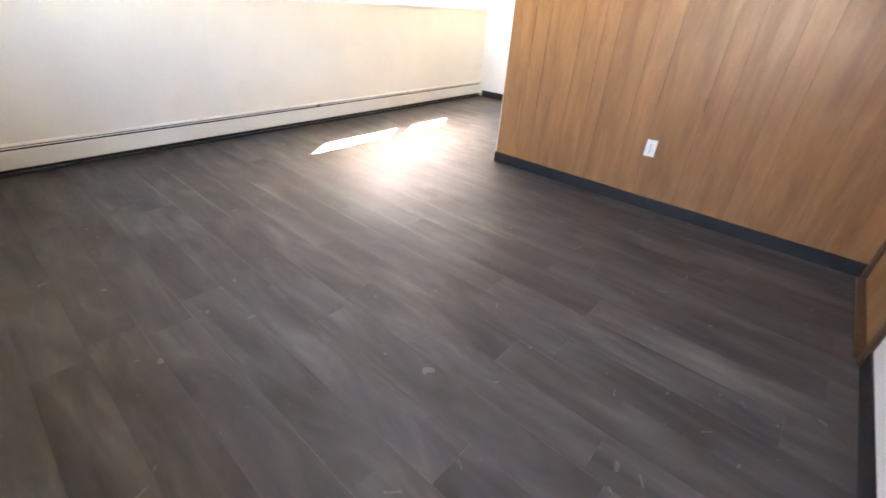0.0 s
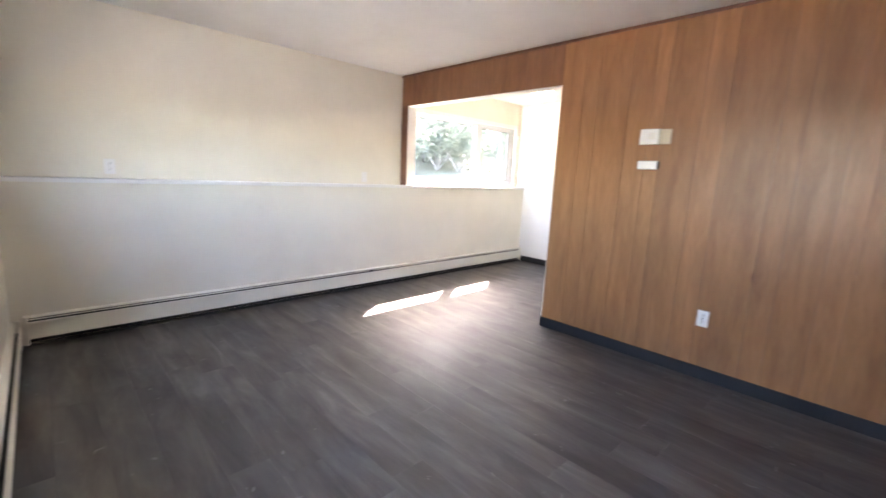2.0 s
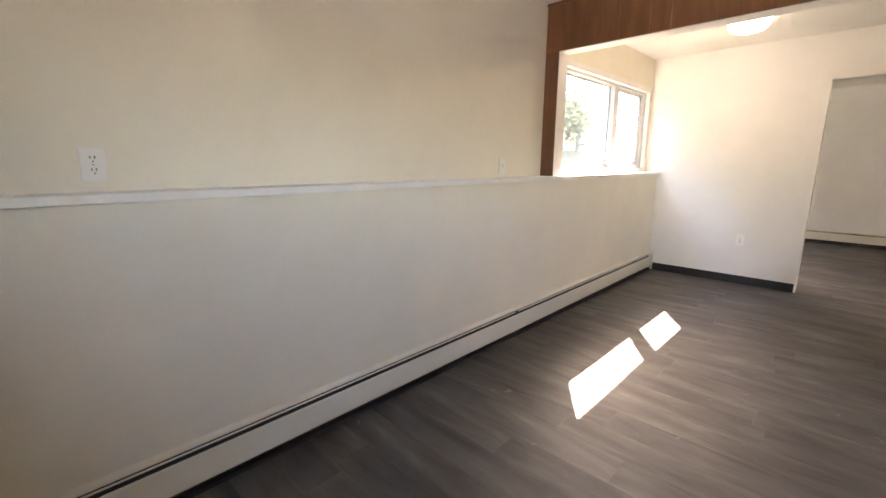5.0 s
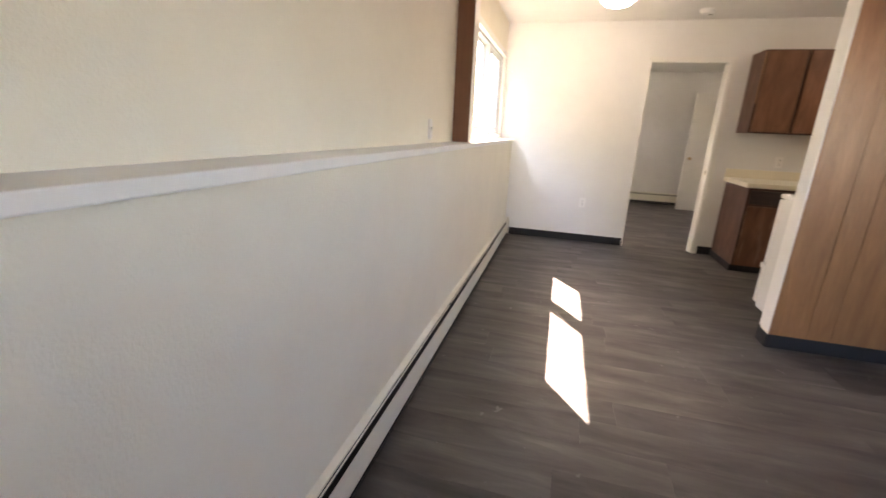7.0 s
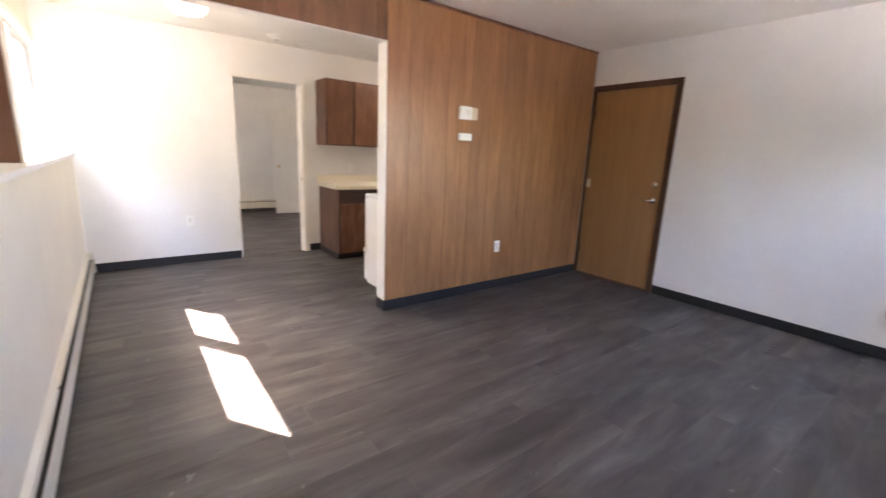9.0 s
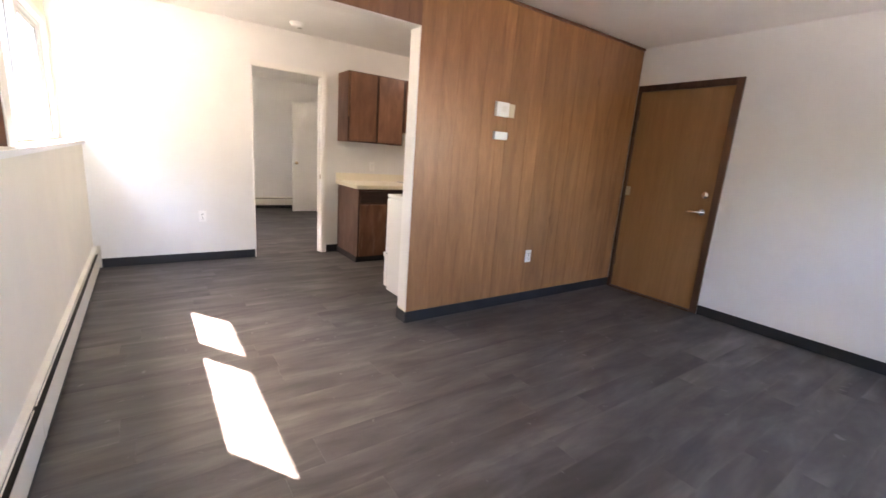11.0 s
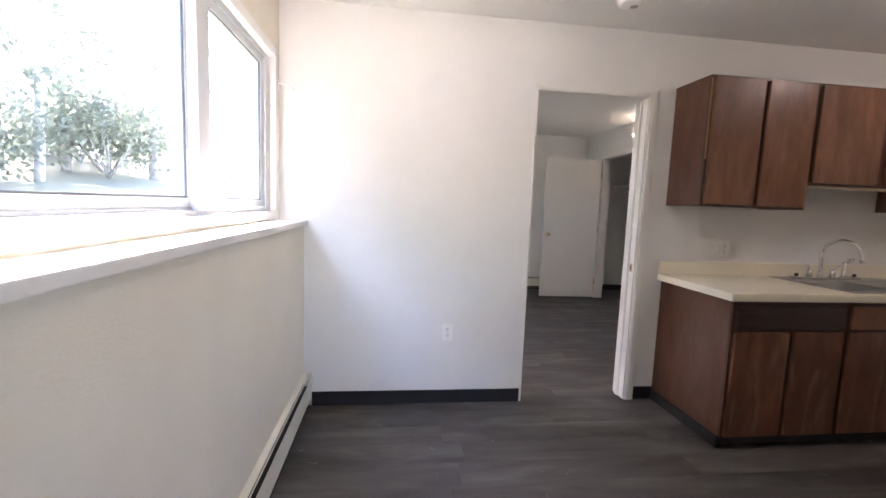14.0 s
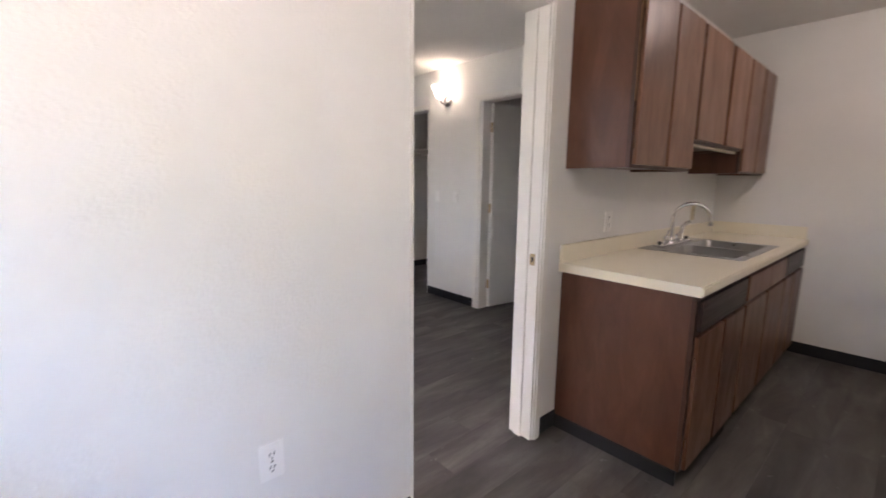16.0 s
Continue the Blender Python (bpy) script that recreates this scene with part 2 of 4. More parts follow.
# ---- mesh helpers ----


def cuboid(bm, x0, x1, y0, y1, z0, z1, r=0.0):
    c = bmesh.ops.create_cube(bm, size=1.0)["verts"]
    for v in c:
        v.co = Vector(((x0 + x1) / 2 + v.co.x * (x1 - x0), (y0 + y1) / 2 + v.co.y * (y1 - y0), (z0 + z1) / 2 + v.co.z * (z1 - z0)))
    if r:
        es = list({e for v in c for e in v.link_edges})
        bmesh.ops.bevel(bm, geom=es, offset=r, segments=2, affect="EDGES", profile=0.6)
    return bm


def box(x0, x1, y0, y1, z0, z1, r=0.0):
    return cuboid(bmesh.new(), x0, x1, y0, y1, z0, z1, r)


def boxes(*rows):
    bm = bmesh.new()
    for q in rows:
        cuboid(bm, *q)
    return bm


def holed(axis, a0, a1, u0, u1, v0, v1, holes):
    """One closed slab from a0 to a1 along axis with rectangular holes (u0, u1, v0, v1); u, v are the other two axes in order."""
    bm = bmesh.new()
    us = sorted({u0, u1} | {min(max(h[k], u0), u1) for h in holes for k in (0, 1)})
    vs = sorted({v0, v1} | {min(max(h[k], v0), v1) for h in holes for k in (2, 3)})
    def at(a, u, v):
        return {"x": (a, u, v), "y": (u, a, v), "z": (u, v, a)}[axis]
    def solid(i, j):
        if not (0 <= i < len(us) - 1 and 0 <= j < len(vs) - 1):
            return False
        cu, cv = (us[i] + us[i + 1]) / 2, (vs[j] + vs[j + 1]) / 2
        return not any(h[0] < cu < h[1] and h[2] < cv < h[3] for h in holes)
    def quad(*ps):
        bm.faces.new([bm.verts.new(q) for q in ps])
    for i in range(len(us) - 1):
        for j in range(len(vs) - 1):
            if not solid(i, j):
                continue
            a, b, c, d = us[i], us[i + 1], vs[j], vs[j + 1]
            for w in (a0, a1):
                quad(at(w, a, c), at(w, b, c), at(w, b, d), at(w, a, d))
            if not solid(i - 1, j):
                quad(at(a0, a, c), at(a1, a, c), at(a1, a, d), at(a0, a, d))
            if not solid(i + 1, j):
                quad(at(a0, b, c), at(a1, b, c), at(a1, b, d), at(a0, b, d))
            if not solid(i, j - 1):
                quad(at(a0, a, c), at(a1, a, c), at(a1, b, c), at(a0, b, c))
            if not solid(i, j + 1):
                quad(at(a0, a, d), at(a1, a, d), at(a1, b, d), at(a0, b, d))
    bmesh.ops.remove_doubles(bm, verts=bm.verts, dist=1e-5)
    bmesh.ops.recalc_face_normals(bm, faces=bm.faces)
    return bm


def lathe(profile, seg=24, axis="z", at=(0, 0, 0)):
    """A turned shape from (radius, height) pairs."""
    bm = bmesh.new()
    rings = []
    for r, h in profile:
        ring = []
        for k in range(seg):
            a = 2 * math.pi * k / seg
            p = (r * math.cos(a), r * math.sin(a), h)
            if axis == "x":
                p = (h, r * math.cos(a), r * math.sin(a))
            if axis == "y":
                p = (r * math.cos(a), h, r * math.sin(a))
            ring.append(bm.verts.new(Vector(p) + Vector(at)))
        rings.append(ring)
    for a, b in zip(rings, rings[1:]):
        for k in range(seg):
            bm.faces.new((a[k], a[(k + 1) % seg], b[(k + 1) % seg], b[k]))
    bm.faces.new(rings[0][::-1])
    bm.faces.new(rings[-1])
    bmesh.ops.remove_doubles(bm, verts=bm.verts, dist=1e-6)
    bmesh.ops.recalc_face_normals(bm, faces=bm.faces)
    return bm


def tube(points, radius, seg=10, closed=False):
    """A round bar along points; radius may be one number or one for each point."""
    bm = bmesh.new()
    pts = [Vector(p) for p in points]
    rings = []
    for i, p in enumerate(pts):
        if closed:
            d = pts[(i + 1) % len(pts)] - pts[i - 1]
        else:
            d = pts[min(i + 1, len(pts) - 1)] - pts[max(i - 1, 0)]
        d.normalize()
        u = d.orthogonal().normalized() if abs(d.z) > 0.95 else d.cross(Vector((0, 0, 1))).normalized()
        w = d.cross(u)
        r = radius[i] if isinstance(radius, (list, tuple)) else radius
        rings.append([bm.verts.new(p + (u * math.cos(2 * math.pi * k / seg) + w * math.sin(2 * math.pi * k / seg)) * r) for k in range(seg)])
    pairs = list(zip(rings, rings[1:])) + ([(rings[-1], rings[0])] if closed else [])
    for a, b in pairs:
        for k in range(seg):
            bm.faces.new((a[k], a[(k + 1) % seg], b[(k + 1) % seg], b[k]))
    if not closed:
        bm.faces.new(rings[0][::-1])
        bm.faces.new(rings[-1])
    bmesh.ops.recalc_face_normals(bm, faces=bm.faces)
    return bm


def prism(profile, a0, a1, axis):
    """A closed outline drawn out from a0 to a1 along x or y; the outline is (depth, height)."""
    bm = bmesh.new()
    def at(p, a):
        return (a, p[0], p[1]) if axis == "x" else (p[0], a, p[1])
    r0 = [bm.verts.new(at(p, a0)) for p in profile]
    r1 = [bm.verts.new(at(p, a1)) for p in profile]
    k = len(profile)
    for i in range(k):
        bm.faces.new((r0[i], r0[(i + 1) % k], r1[(i + 1) % k], r1[i]))
    bm.faces.new(r0[::-1])
    bm.faces.new(r1)
    bmesh.ops.recalc_face_normals(bm, faces=bm.faces)
    return bm


def link_mesh(name, bm, material, smooth=False):
    me = bpy.data.meshes.new(name)
    bm.to_mesh(me)
    bm.free()
    me.materials.append(material)
    if smooth:
        for p in me.polygons:
            p.use_smooth = True
    return new(name, me)


def part(name, bm, material, parent, label="", smooth=False):
    ob = link_mesh(name, bm, material, smooth)
    ob.parent = parent
    ob.matrix_parent_inverse = parent.matrix_world.inverted()
    if label:
        tagged(ob, label)
    return ob


def thing(name, at, label, category, group="", kind=""):
    ob = new(name)
    ob.empty_display_size = 0.1
    ob.matrix_world = Matrix.Translation(at)
    ob.matrix_basis = Matrix.Translation(at)
    bpy.context.view_layer.update()
    return tagged(ob, label, category, group, kind)


def structure(name, bm, material, label, category):
    return tagged(link_mesh(name, bm, material), label, category, "", "structure")


# ---- plan ----
LEDGE, UPW = 1.172, -0.145          # ledge top, face of the wall above it
SOUTH, SOUTH_UP = -3.44, -3.58
EAST, EASTK, NORTH, CEILZ = 4.575, 4.635, 2.36, 2.436
PART_X, POST_X, HEAD = 2.0, -0.033, 2.094   # partition's free end, post beside the window, underside of the header
BED_BACK, BED_SIDE = 6.2, 3.56
KW = (0.075, 2.25, 1.212, 2.07)      # kitchen window hole: y0, y1, z0, z1
SW = (1.29, 4.25, 1.28, 2.07)      # living window hole: x0, x1, z0, z1; unseen east part widened for more daylight
BW = (2.95, 5.7, 1.25, 2.1)        # bedroom window hole, assumed and out of view, sized to light the bedroom

floor = structure("floor", box(-0.32, 4.75, -3.75, 6.35, -0.12, -0.0045), SUBFLOOR, "dark grey-brown vinyl plank floor with pale scuffs", "floor")
structure("ceiling", box(-0.35, 4.78, -3.78, 6.4, CEILZ, CEILZ + 0.12), CEIL, "off-white ceiling with rough sprayed popcorn texture", "ceiling")
structure("roof", box(-0.38, 4.85, -3.85, 6.45, CEILZ + 0.15, CEILZ + 0.3), SIDING, "flat grey roof above the rooms", "roof")

structure("wall_west_lower", box(-0.24, 0.0, -3.74, NORTH, -0.004, 1.141), WALL, "cream painted lower wall under the ledge", "wall")
o = -0.24
structure("wall_west_upper", holed("x", o, UPW, -3.74, NORTH, 1.1415, CEILZ - 0.001, [KW]), WALL, "cream painted wall set back above the ledge", "wall")
structure("wall_south_lower", box(0.0, EAST, -3.74, SOUTH, -0.004, 1.141), WALL, "cream painted lower wall under the window ledge", "wall")
structure("wall_south_upper", holed("y", -3.74, SOUTH_UP, UPW, EAST, 1.1415, CEILZ - 0.001, [SW]), WALL, "cream painted wall round the living room window", "wall")
structure("ledge_west", boxes((UPW, 0.022, SOUTH - 0.002, NORTH, 1.142, LEDGE, 0.004)), TRIM, "white painted wooden ledge along the half-height wall", "ledge")
structure("ledge_south", boxes((UPW, EAST, SOUTH_UP, SOUTH + 0.012, 1.142, LEDGE - 0.0005, 0.004)), TRIM, "white painted wooden ledge under the window", "ledge")
structure("wall_east", holed("x", EAST, 4.75, -3.74, 0.121, -0.004, CEILZ - 0.001, [(-0.90, -0.035, -1, 2.035)]), WHITE, "white painted wall beside the entry door", "wall")
structure("wall_kitchen_east", box(EASTK, 4.75, 0.122, 6.35, -0.004, CEILZ - 0.001), WHITE, "cream painted kitchen end wall", "wall")
structure("wall_north", holed("y", NORTH, NORTH + 0.12, UPW, EASTK, -0.004, CEILZ - 0.001, [(1.40, 2.162, -1, 2.04)]), WHITE, "white textured kitchen wall with the bedroom doorway", "wall")
structure("wall_partition", holed("y", 0.010, 0.122, UPW, EASTK, -0.004, CEILZ - 0.001, [(POST_X, PART_X, -1, HEAD), (-1, POST_X + 0.001, -1, LEDGE + 0.001)]), WALL, "partition wall between living room and kitchen with a wide opening", "wall")
structure("wall_bedroom_west", holed("x", o, 0.0, NORTH + 0.12, 6.35, -0.004, CEILZ - 0.001, [BW]), WHITE, "plain painted bedroom wall", "wall")
structure("wall_bedroom_back", box(0.0, EASTK, BED_BACK, 6.35, -0.004, CEILZ - 0.001), WHITE, "plain painted back wall of the bedroom", "wall")
structure("wall_bedroom_side", holed("x", BED_SIDE, BED_SIDE + 0.1, NORTH + 0.12, BED_BACK, -0.004, CEILZ - 0.001, [(3.30, 4.08, -1, 2.04), (4.87, 5.62, -1, 2.06)]), WHITE, "cream bedroom wall with closet and bathroom openings", "wall")
structure("wall_closet", box(BED_SIDE + 0.1, EASTK, 4.45, 4.55, -0.004, CEILZ - 0.001), WHITE, "plain wall between closet and bathroom", "wall")

# wooden panelling on the living room face: boards between shallow grooves
structure("panel_backing", boxes((PART_X + 0.001, EAST - 0.001, 0.006, 0.0095, 0, CEILZ - 0.002), (UPW + 0.001, PART_X, 0.006, 0.0095, HEAD + 0.001, CEILZ - 0.002),
          (UPW + 0.001, POST_X - 0.001, 0.006, 0.0095, LEDGE + 0.001, HEAD)), GROOVE, "dark grooves behind the wooden wall boards", "panelling")
panelling = tagged(new("panelling"), "warm brown wooden wall panelling with vertical grooves", "panelling", "", "structure")
WID = (0.2, 0.127, 0.25, 0.16, 0.1, 0.23, 0.15, 0.28, 0.12)


def board(x0, x1, z0, z1, material=PANEL):
    g = 0.0009
    return part("board", box(x0 + g, x1 - g, 0.0, 0.0058, z0, z1, 0.0008), material, panelling)


x, k = PART_X, 0
while x < EAST - 0.02:
    w = min(WID[k % len(WID)], EAST - x)
    board(x, x + w, 0.001, CEILZ - 0.002)
    x, k = x + w, k + 1
x = UPW
while x < PART_X - 0.01:
    w = min(WID[k % len(WID)], PART_X - x)
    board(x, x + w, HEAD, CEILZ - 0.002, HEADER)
    x, k = x + w, k + 1
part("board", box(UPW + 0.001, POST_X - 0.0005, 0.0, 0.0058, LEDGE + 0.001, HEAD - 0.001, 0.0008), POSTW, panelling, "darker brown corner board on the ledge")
structure("trim_panel_top", boxes((UPW, EAST, -0.012, -0.0005, CEILZ - 0.022, CEILZ - 0.001, 0.003)), POSTW, "thin brown strip along the ceiling", "trim")
structure("trim_opening", boxes((PART_X - 0.006, PART_X - 0.0005, 0.003, 0.128, 0.10, HEAD - 0.007), (POST_X + 0.0005, POST_X + 0.006, 0.003, 0.128, LEDGE + 0.001, HEAD - 0.007),
          (POST_X + 0.0005, PART_X - 0.0005, 0.003, 0.128, HEAD - 0.006, HEAD - 0.0005)), TRIM, "white painted lining of the kitchen opening", "trim")

# baseboards of black vinyl
BB = 0.089
def baseboard(name, *q):
    x0, x1, y0, y1 = q
    return structure(name, box(x0, x1, y0, y1, 0.0005, BB, 0.003), BASEB, "black vinyl baseboard at the floor", "baseboard")


baseboard("baseboard_partition", PART_X - 0.012, EAST - 0.001, -0.008, -0.0005)
baseboard("baseboard_partition_end", PART_X - 0.012, PART_X - 0.0065, 0.0, 0.13)
baseboard("baseboard_north", 0.051, 1.398, NORTH - 0.008, NORTH - 0.0005)
baseboard("baseboard_north_side", 2.212, 2.40, NORTH - 0.008, NORTH - 0.0005)
baseboard("baseboard_east", EAST - 0.008, EAST - 0.0005, -3.43, -0.955)
baseboard("baseboard_kitchen_east", EASTK - 0.008, EASTK - 0.0005, 0.13, 1.80)
baseboard("baseboard_bedroom_side", BED_SIDE - 0.008, BED_SIDE - 0.0005, 4.14, 4.865)
baseboard("baseboard_closet", EASTK - 0.01, EASTK - 0.0005, 4.56, 6.19)
baseboard("baseboard_closet_back", BED_SIDE + 0.11, EASTK - 0.01, BED_BACK - 0.008, BED_BACK - 0.0005)

# doorway to the bedroom: jambs, head and casing
structure("door_frame_bedroom", boxes(
    (1.4005, 1.412, NORTH - 0.006, NORTH + 0.126, 0.0005, 2.028), (2.144, 2.1615, NORTH - 0.006, NORTH + 0.126, 0.0005, 2.028),
    (1.4005, 2.1615, NORTH - 0.006, NORTH + 0.126, 2.0285, 2.0395)), TRIM, "white painted door jamb", "door frame")
structure("trim_doorway", boxes(
    (2.153, 2.211, NORTH - 0.016, NORTH - 0.0065, 0.0005, 2.085, 0.003), (1.39, 2.1525, NORTH - 0.016, NORTH - 0.0065, 2.034, 2.085, 0.003),
    (2.164, 2.199, NORTH - 0.021, NORTH - 0.0165, 0.0005, 2.066, 0.002), (1.39, 2.15, NORTH - 0.021, NORTH - 0.0165, 2.048, 2.07, 0.002),
    (2.1325, 2.1435, NORTH + 0.05, NORTH + 0.09, 0.0005, 2.02)), TRIM, "white painted door casing with a stepped profile", "trim")
sp = thing("strike_plate", (2.10, NORTH + 0.025, 0.92), "small brass strike plate set in the white jamb", "strike plate")
part("plate", box(2.1415, 2.1438, NORTH + 0.012, NORTH + 0.04, 0.89, 0.945, 0.0005), BRASS, sp)
part("latch_hole", box(2.1405, 2.1416, NORTH + 0.02, NORTH + 0.032, 0.905, 0.93), DARKP, sp)

# ---- entry door ----
entry = thing("door_1", (EAST + 0.03, -0.485, 0), "closed brown wooden entry door with chrome lever and deadbolt", "door", "", "structure")
part("slab", box(EAST + 0.008, EAST + 0.052, -0.888, -0.047, 0.0185, 2.022, 0.002), DOORB, entry)
part("threshold", box(EAST - 0.03, EAST + 0.1, -0.895, -0.04, 0.0005, 0.018, 0.004), CASING, entry, "dark brown wooden threshold")
for nm, q in (("casing", (-0.952, -0.893, 0.001, 2.085)), ("casing", (-0.042, -0.0125, 0.001, 2.085)), ("head_casing", (-0.8925, -0.0425, 2.026, 2.085))):
    part(nm, box(EAST - 0.016, EAST + 0.012, q[0], q[1], q[2], q[3], 0.004), CASING, entry, "dark brown door casing")
part("jamb", holed("x", EAST + 0.0125, EAST + 0.1, -0.8995, -0.0355, 0.0185, 2.0345, [(-0.889, -0.046, -1, 2.0228)]), DOORB, entry, "brown door jamb")
lev = part("lever_handle", lathe([(0.001, -0.0), (0.032, 0.0), (0.032, 0.006), (0.026, 0.011), (0.011, 0.013), (0.011, 0.05), (0.001, 0.05)], 20, "x", (0, 0, 0)), CHROME, entry, "chrome lever handle", True)
lev.matrix_basis = Matrix.Translation((0, 0, 0))
lev.matrix_parent_inverse = Matrix.Identity(4)
lev.matrix_basis = pose(-0.022, -0.335, 0.932, 0, 0, 180)
grip = part("grip", tube([(EAST - 0.039, -0.82, 0.932), (EAST - 0.047, -0.80, 0.933), (EAST - 0.047, -0.75, 0.93), (EAST - 0.042, -0.705, 0.924)], [0.009, 0.0095, 0.009, 0.007], 10), CHROME, entry, "chrome lever", True)
dead = part("deadbolt", lathe([(0.001, 0), (0.033, 0), (0.031, 0.012), (0.024, 0.016), (0.001, 0.016)], 20, "x", (0, 0, 0)), CHROME, entry, "chrome deadbolt", True)
dead.matrix_parent_inverse = Matrix.Identity(4)
dead.matrix_basis = pose(-0.022, -0.335, 1.088, 0, 0, 180)
part("thumb_turn", box(EAST - 0.028, EAST - 0.008, -0.836, -0.804, 1.081, 1.095, 0.003), CHROME, entry)
# Middle hinge's pale plate, simplified to an ivory block.
part("hinge_plate", box(EAST - 0.006, EAST + 0.0075, -0.09, -0.048, 1.005, 1.095, 0.003), IVORY, entry, "pale ivory hinge plate on the hinge side")
for z in (0.3, 1.8):
    part("hinge", lathe([(0.001, z - 0.05), (0.007, z - 0.05), (0.007, z + 0.05), (0.001, z + 0.05)], 10, "z", (EAST + 0.002, -0.0505, 0)), HINGEM, entry, "", True)

# ---- windows ----


def sliding_window(name, width, z0, z1, split, label, left=True):
    """A white slider in its own plane: local x along the wall, y outwards, z up; inner wall face at y = 0."""
    w = thing(name, (0, 0, 0), label, "window", "", "structure")
    t = 0.045
    for nm, q in (("casing", (-t if left else 0.0, 0.012, -0.014, 0.02, z0 - t, z1 + t)), ("casing", (width - 0.012, width + t, -0.014, 0.02, z0 - t, z1 + t)),
                  ("head_casing", (0.0125, width - 0.0125, -0.014, 0.02, z1 - 0.012, z1 + t)), ("stool", (0.0125, width - 0.0125, -0.016, 0.02, z0 - 0.03, z0 + 0.008))):
        part(nm, box(*q, 0.004), TRIM, w)
    for nm, q in (("frame", (0.001, 0.03, 0.021, 0.086, z0 + 0.001, z1 - 0.001)), ("frame", (width - 0.085, width - 0.001, 0.021, 0.086, z0 + 0.001, z1 - 0.001)),
                  ("frame", (0.0305, width - 0.0855, 0.021, 0.086, z1 - 0.037, z1 - 0.001)), ("frame", (0.0305, width - 0.0855, 0.021, 0.086, z0 + 0.001, z0 + 0.026))):
        part(nm, box(*q, 0.003), VFRAME, w)
    part("track", box(0.031, split - 0.031, 0.05, 0.056, z0 + 0.0265, z0 + 0.036), VFRAME, w)
    part("mullion", box(split - 0.03, split + 0.03, 0.021, 0.1, z0 + 0.0265, z1 - 0.0375, 0.003), VFRAME, w)
    a0, a1 = 0.031, width - 0.086
    for lo, hi, y, fw, fe_, ft in ((a0, split - 0.0305, 0.058, 0.026, 0.008, 0.012), (split + 0.0305, a1, 0.028, 0.058, 0.058, 0.034)):
        zb, zt, fb = z0 + 0.037, z1 - 0.04, 0.034
        g0, g1, h0, h1 = lo + fw, hi - fe_, zb + fb, zt - ft
        s = part("sash", holed("y", y, y + 0.03, lo, hi, zb, zt, [(g0, g1, h0, h1)]), VFRAME, w)
        part("pane", box(g0 - 0.004, g1 + 0.004, y + 0.012, y + 0.017, h0 - 0.004, h1 + 0.004), GLASS, s).visible_shadow = False
        part("gasket", holed("y", y + 0.004, y + 0.011, g0 - 0.001, g1 + 0.001, h0 - 0.001, h1 + 0.001, [(g0 + 0.006, g1 - 0.006, h0 + 0.006, h1 - 0.006)]), GASKET, s)
    return w


kw = sliding_window("window_1", KW[1] - KW[0], KW[2], KW[3], 1.32, "white sliding kitchen window, bright trees outside", False)
kw.matrix_basis = pose(UPW, KW[0], 0, 0, 0, 90)
sw = sliding_window("window_2", SW[1] - SW[0], SW[2], SW[3], SW[1] - 2.07, "white sliding living room window above the ledge")
sw.matrix_basis = pose(SW[1], SOUTH_UP, 0, 0, 0, 180)
bw = sliding_window("window_3", BW[1] - BW[0], BW[2], BW[3], 1.4, "assumed white sliding bedroom window, out of view")
bw.matrix_basis = pose(UPW + 0.14, BW[0], 0, 0, 0, 90)


def blind_bracket(at, turn):
    b = thing("blind_bracket", at, "small white curtain rod bracket on the window casing", "bracket", "curtain brackets")
    x, y, z = at
    part("plate", box(x - 0.012, x + 0.012, y - 0.004, y, z - 0.03, z + 0.03, 0.001), PLATE, b)
    part("hook", tube([(x, y - 0.004, z + 0.01), (x, y - 0.05, z + 0.005), (x, y - 0.065, z - 0.012), (x, y - 0.085, z - 0.02)], 0.005, 8), PLATE, b, "", True)
    b.matrix_basis = Matrix.Translation(at) @ pose(0, 0, 0, 0, 0, turn)
    return b


blind_bracket((UPW + 0.015, 2.29, 1.93), 90)
blind_bracket((1.265, SOUTH_UP + 0.015, 1.86), 180)

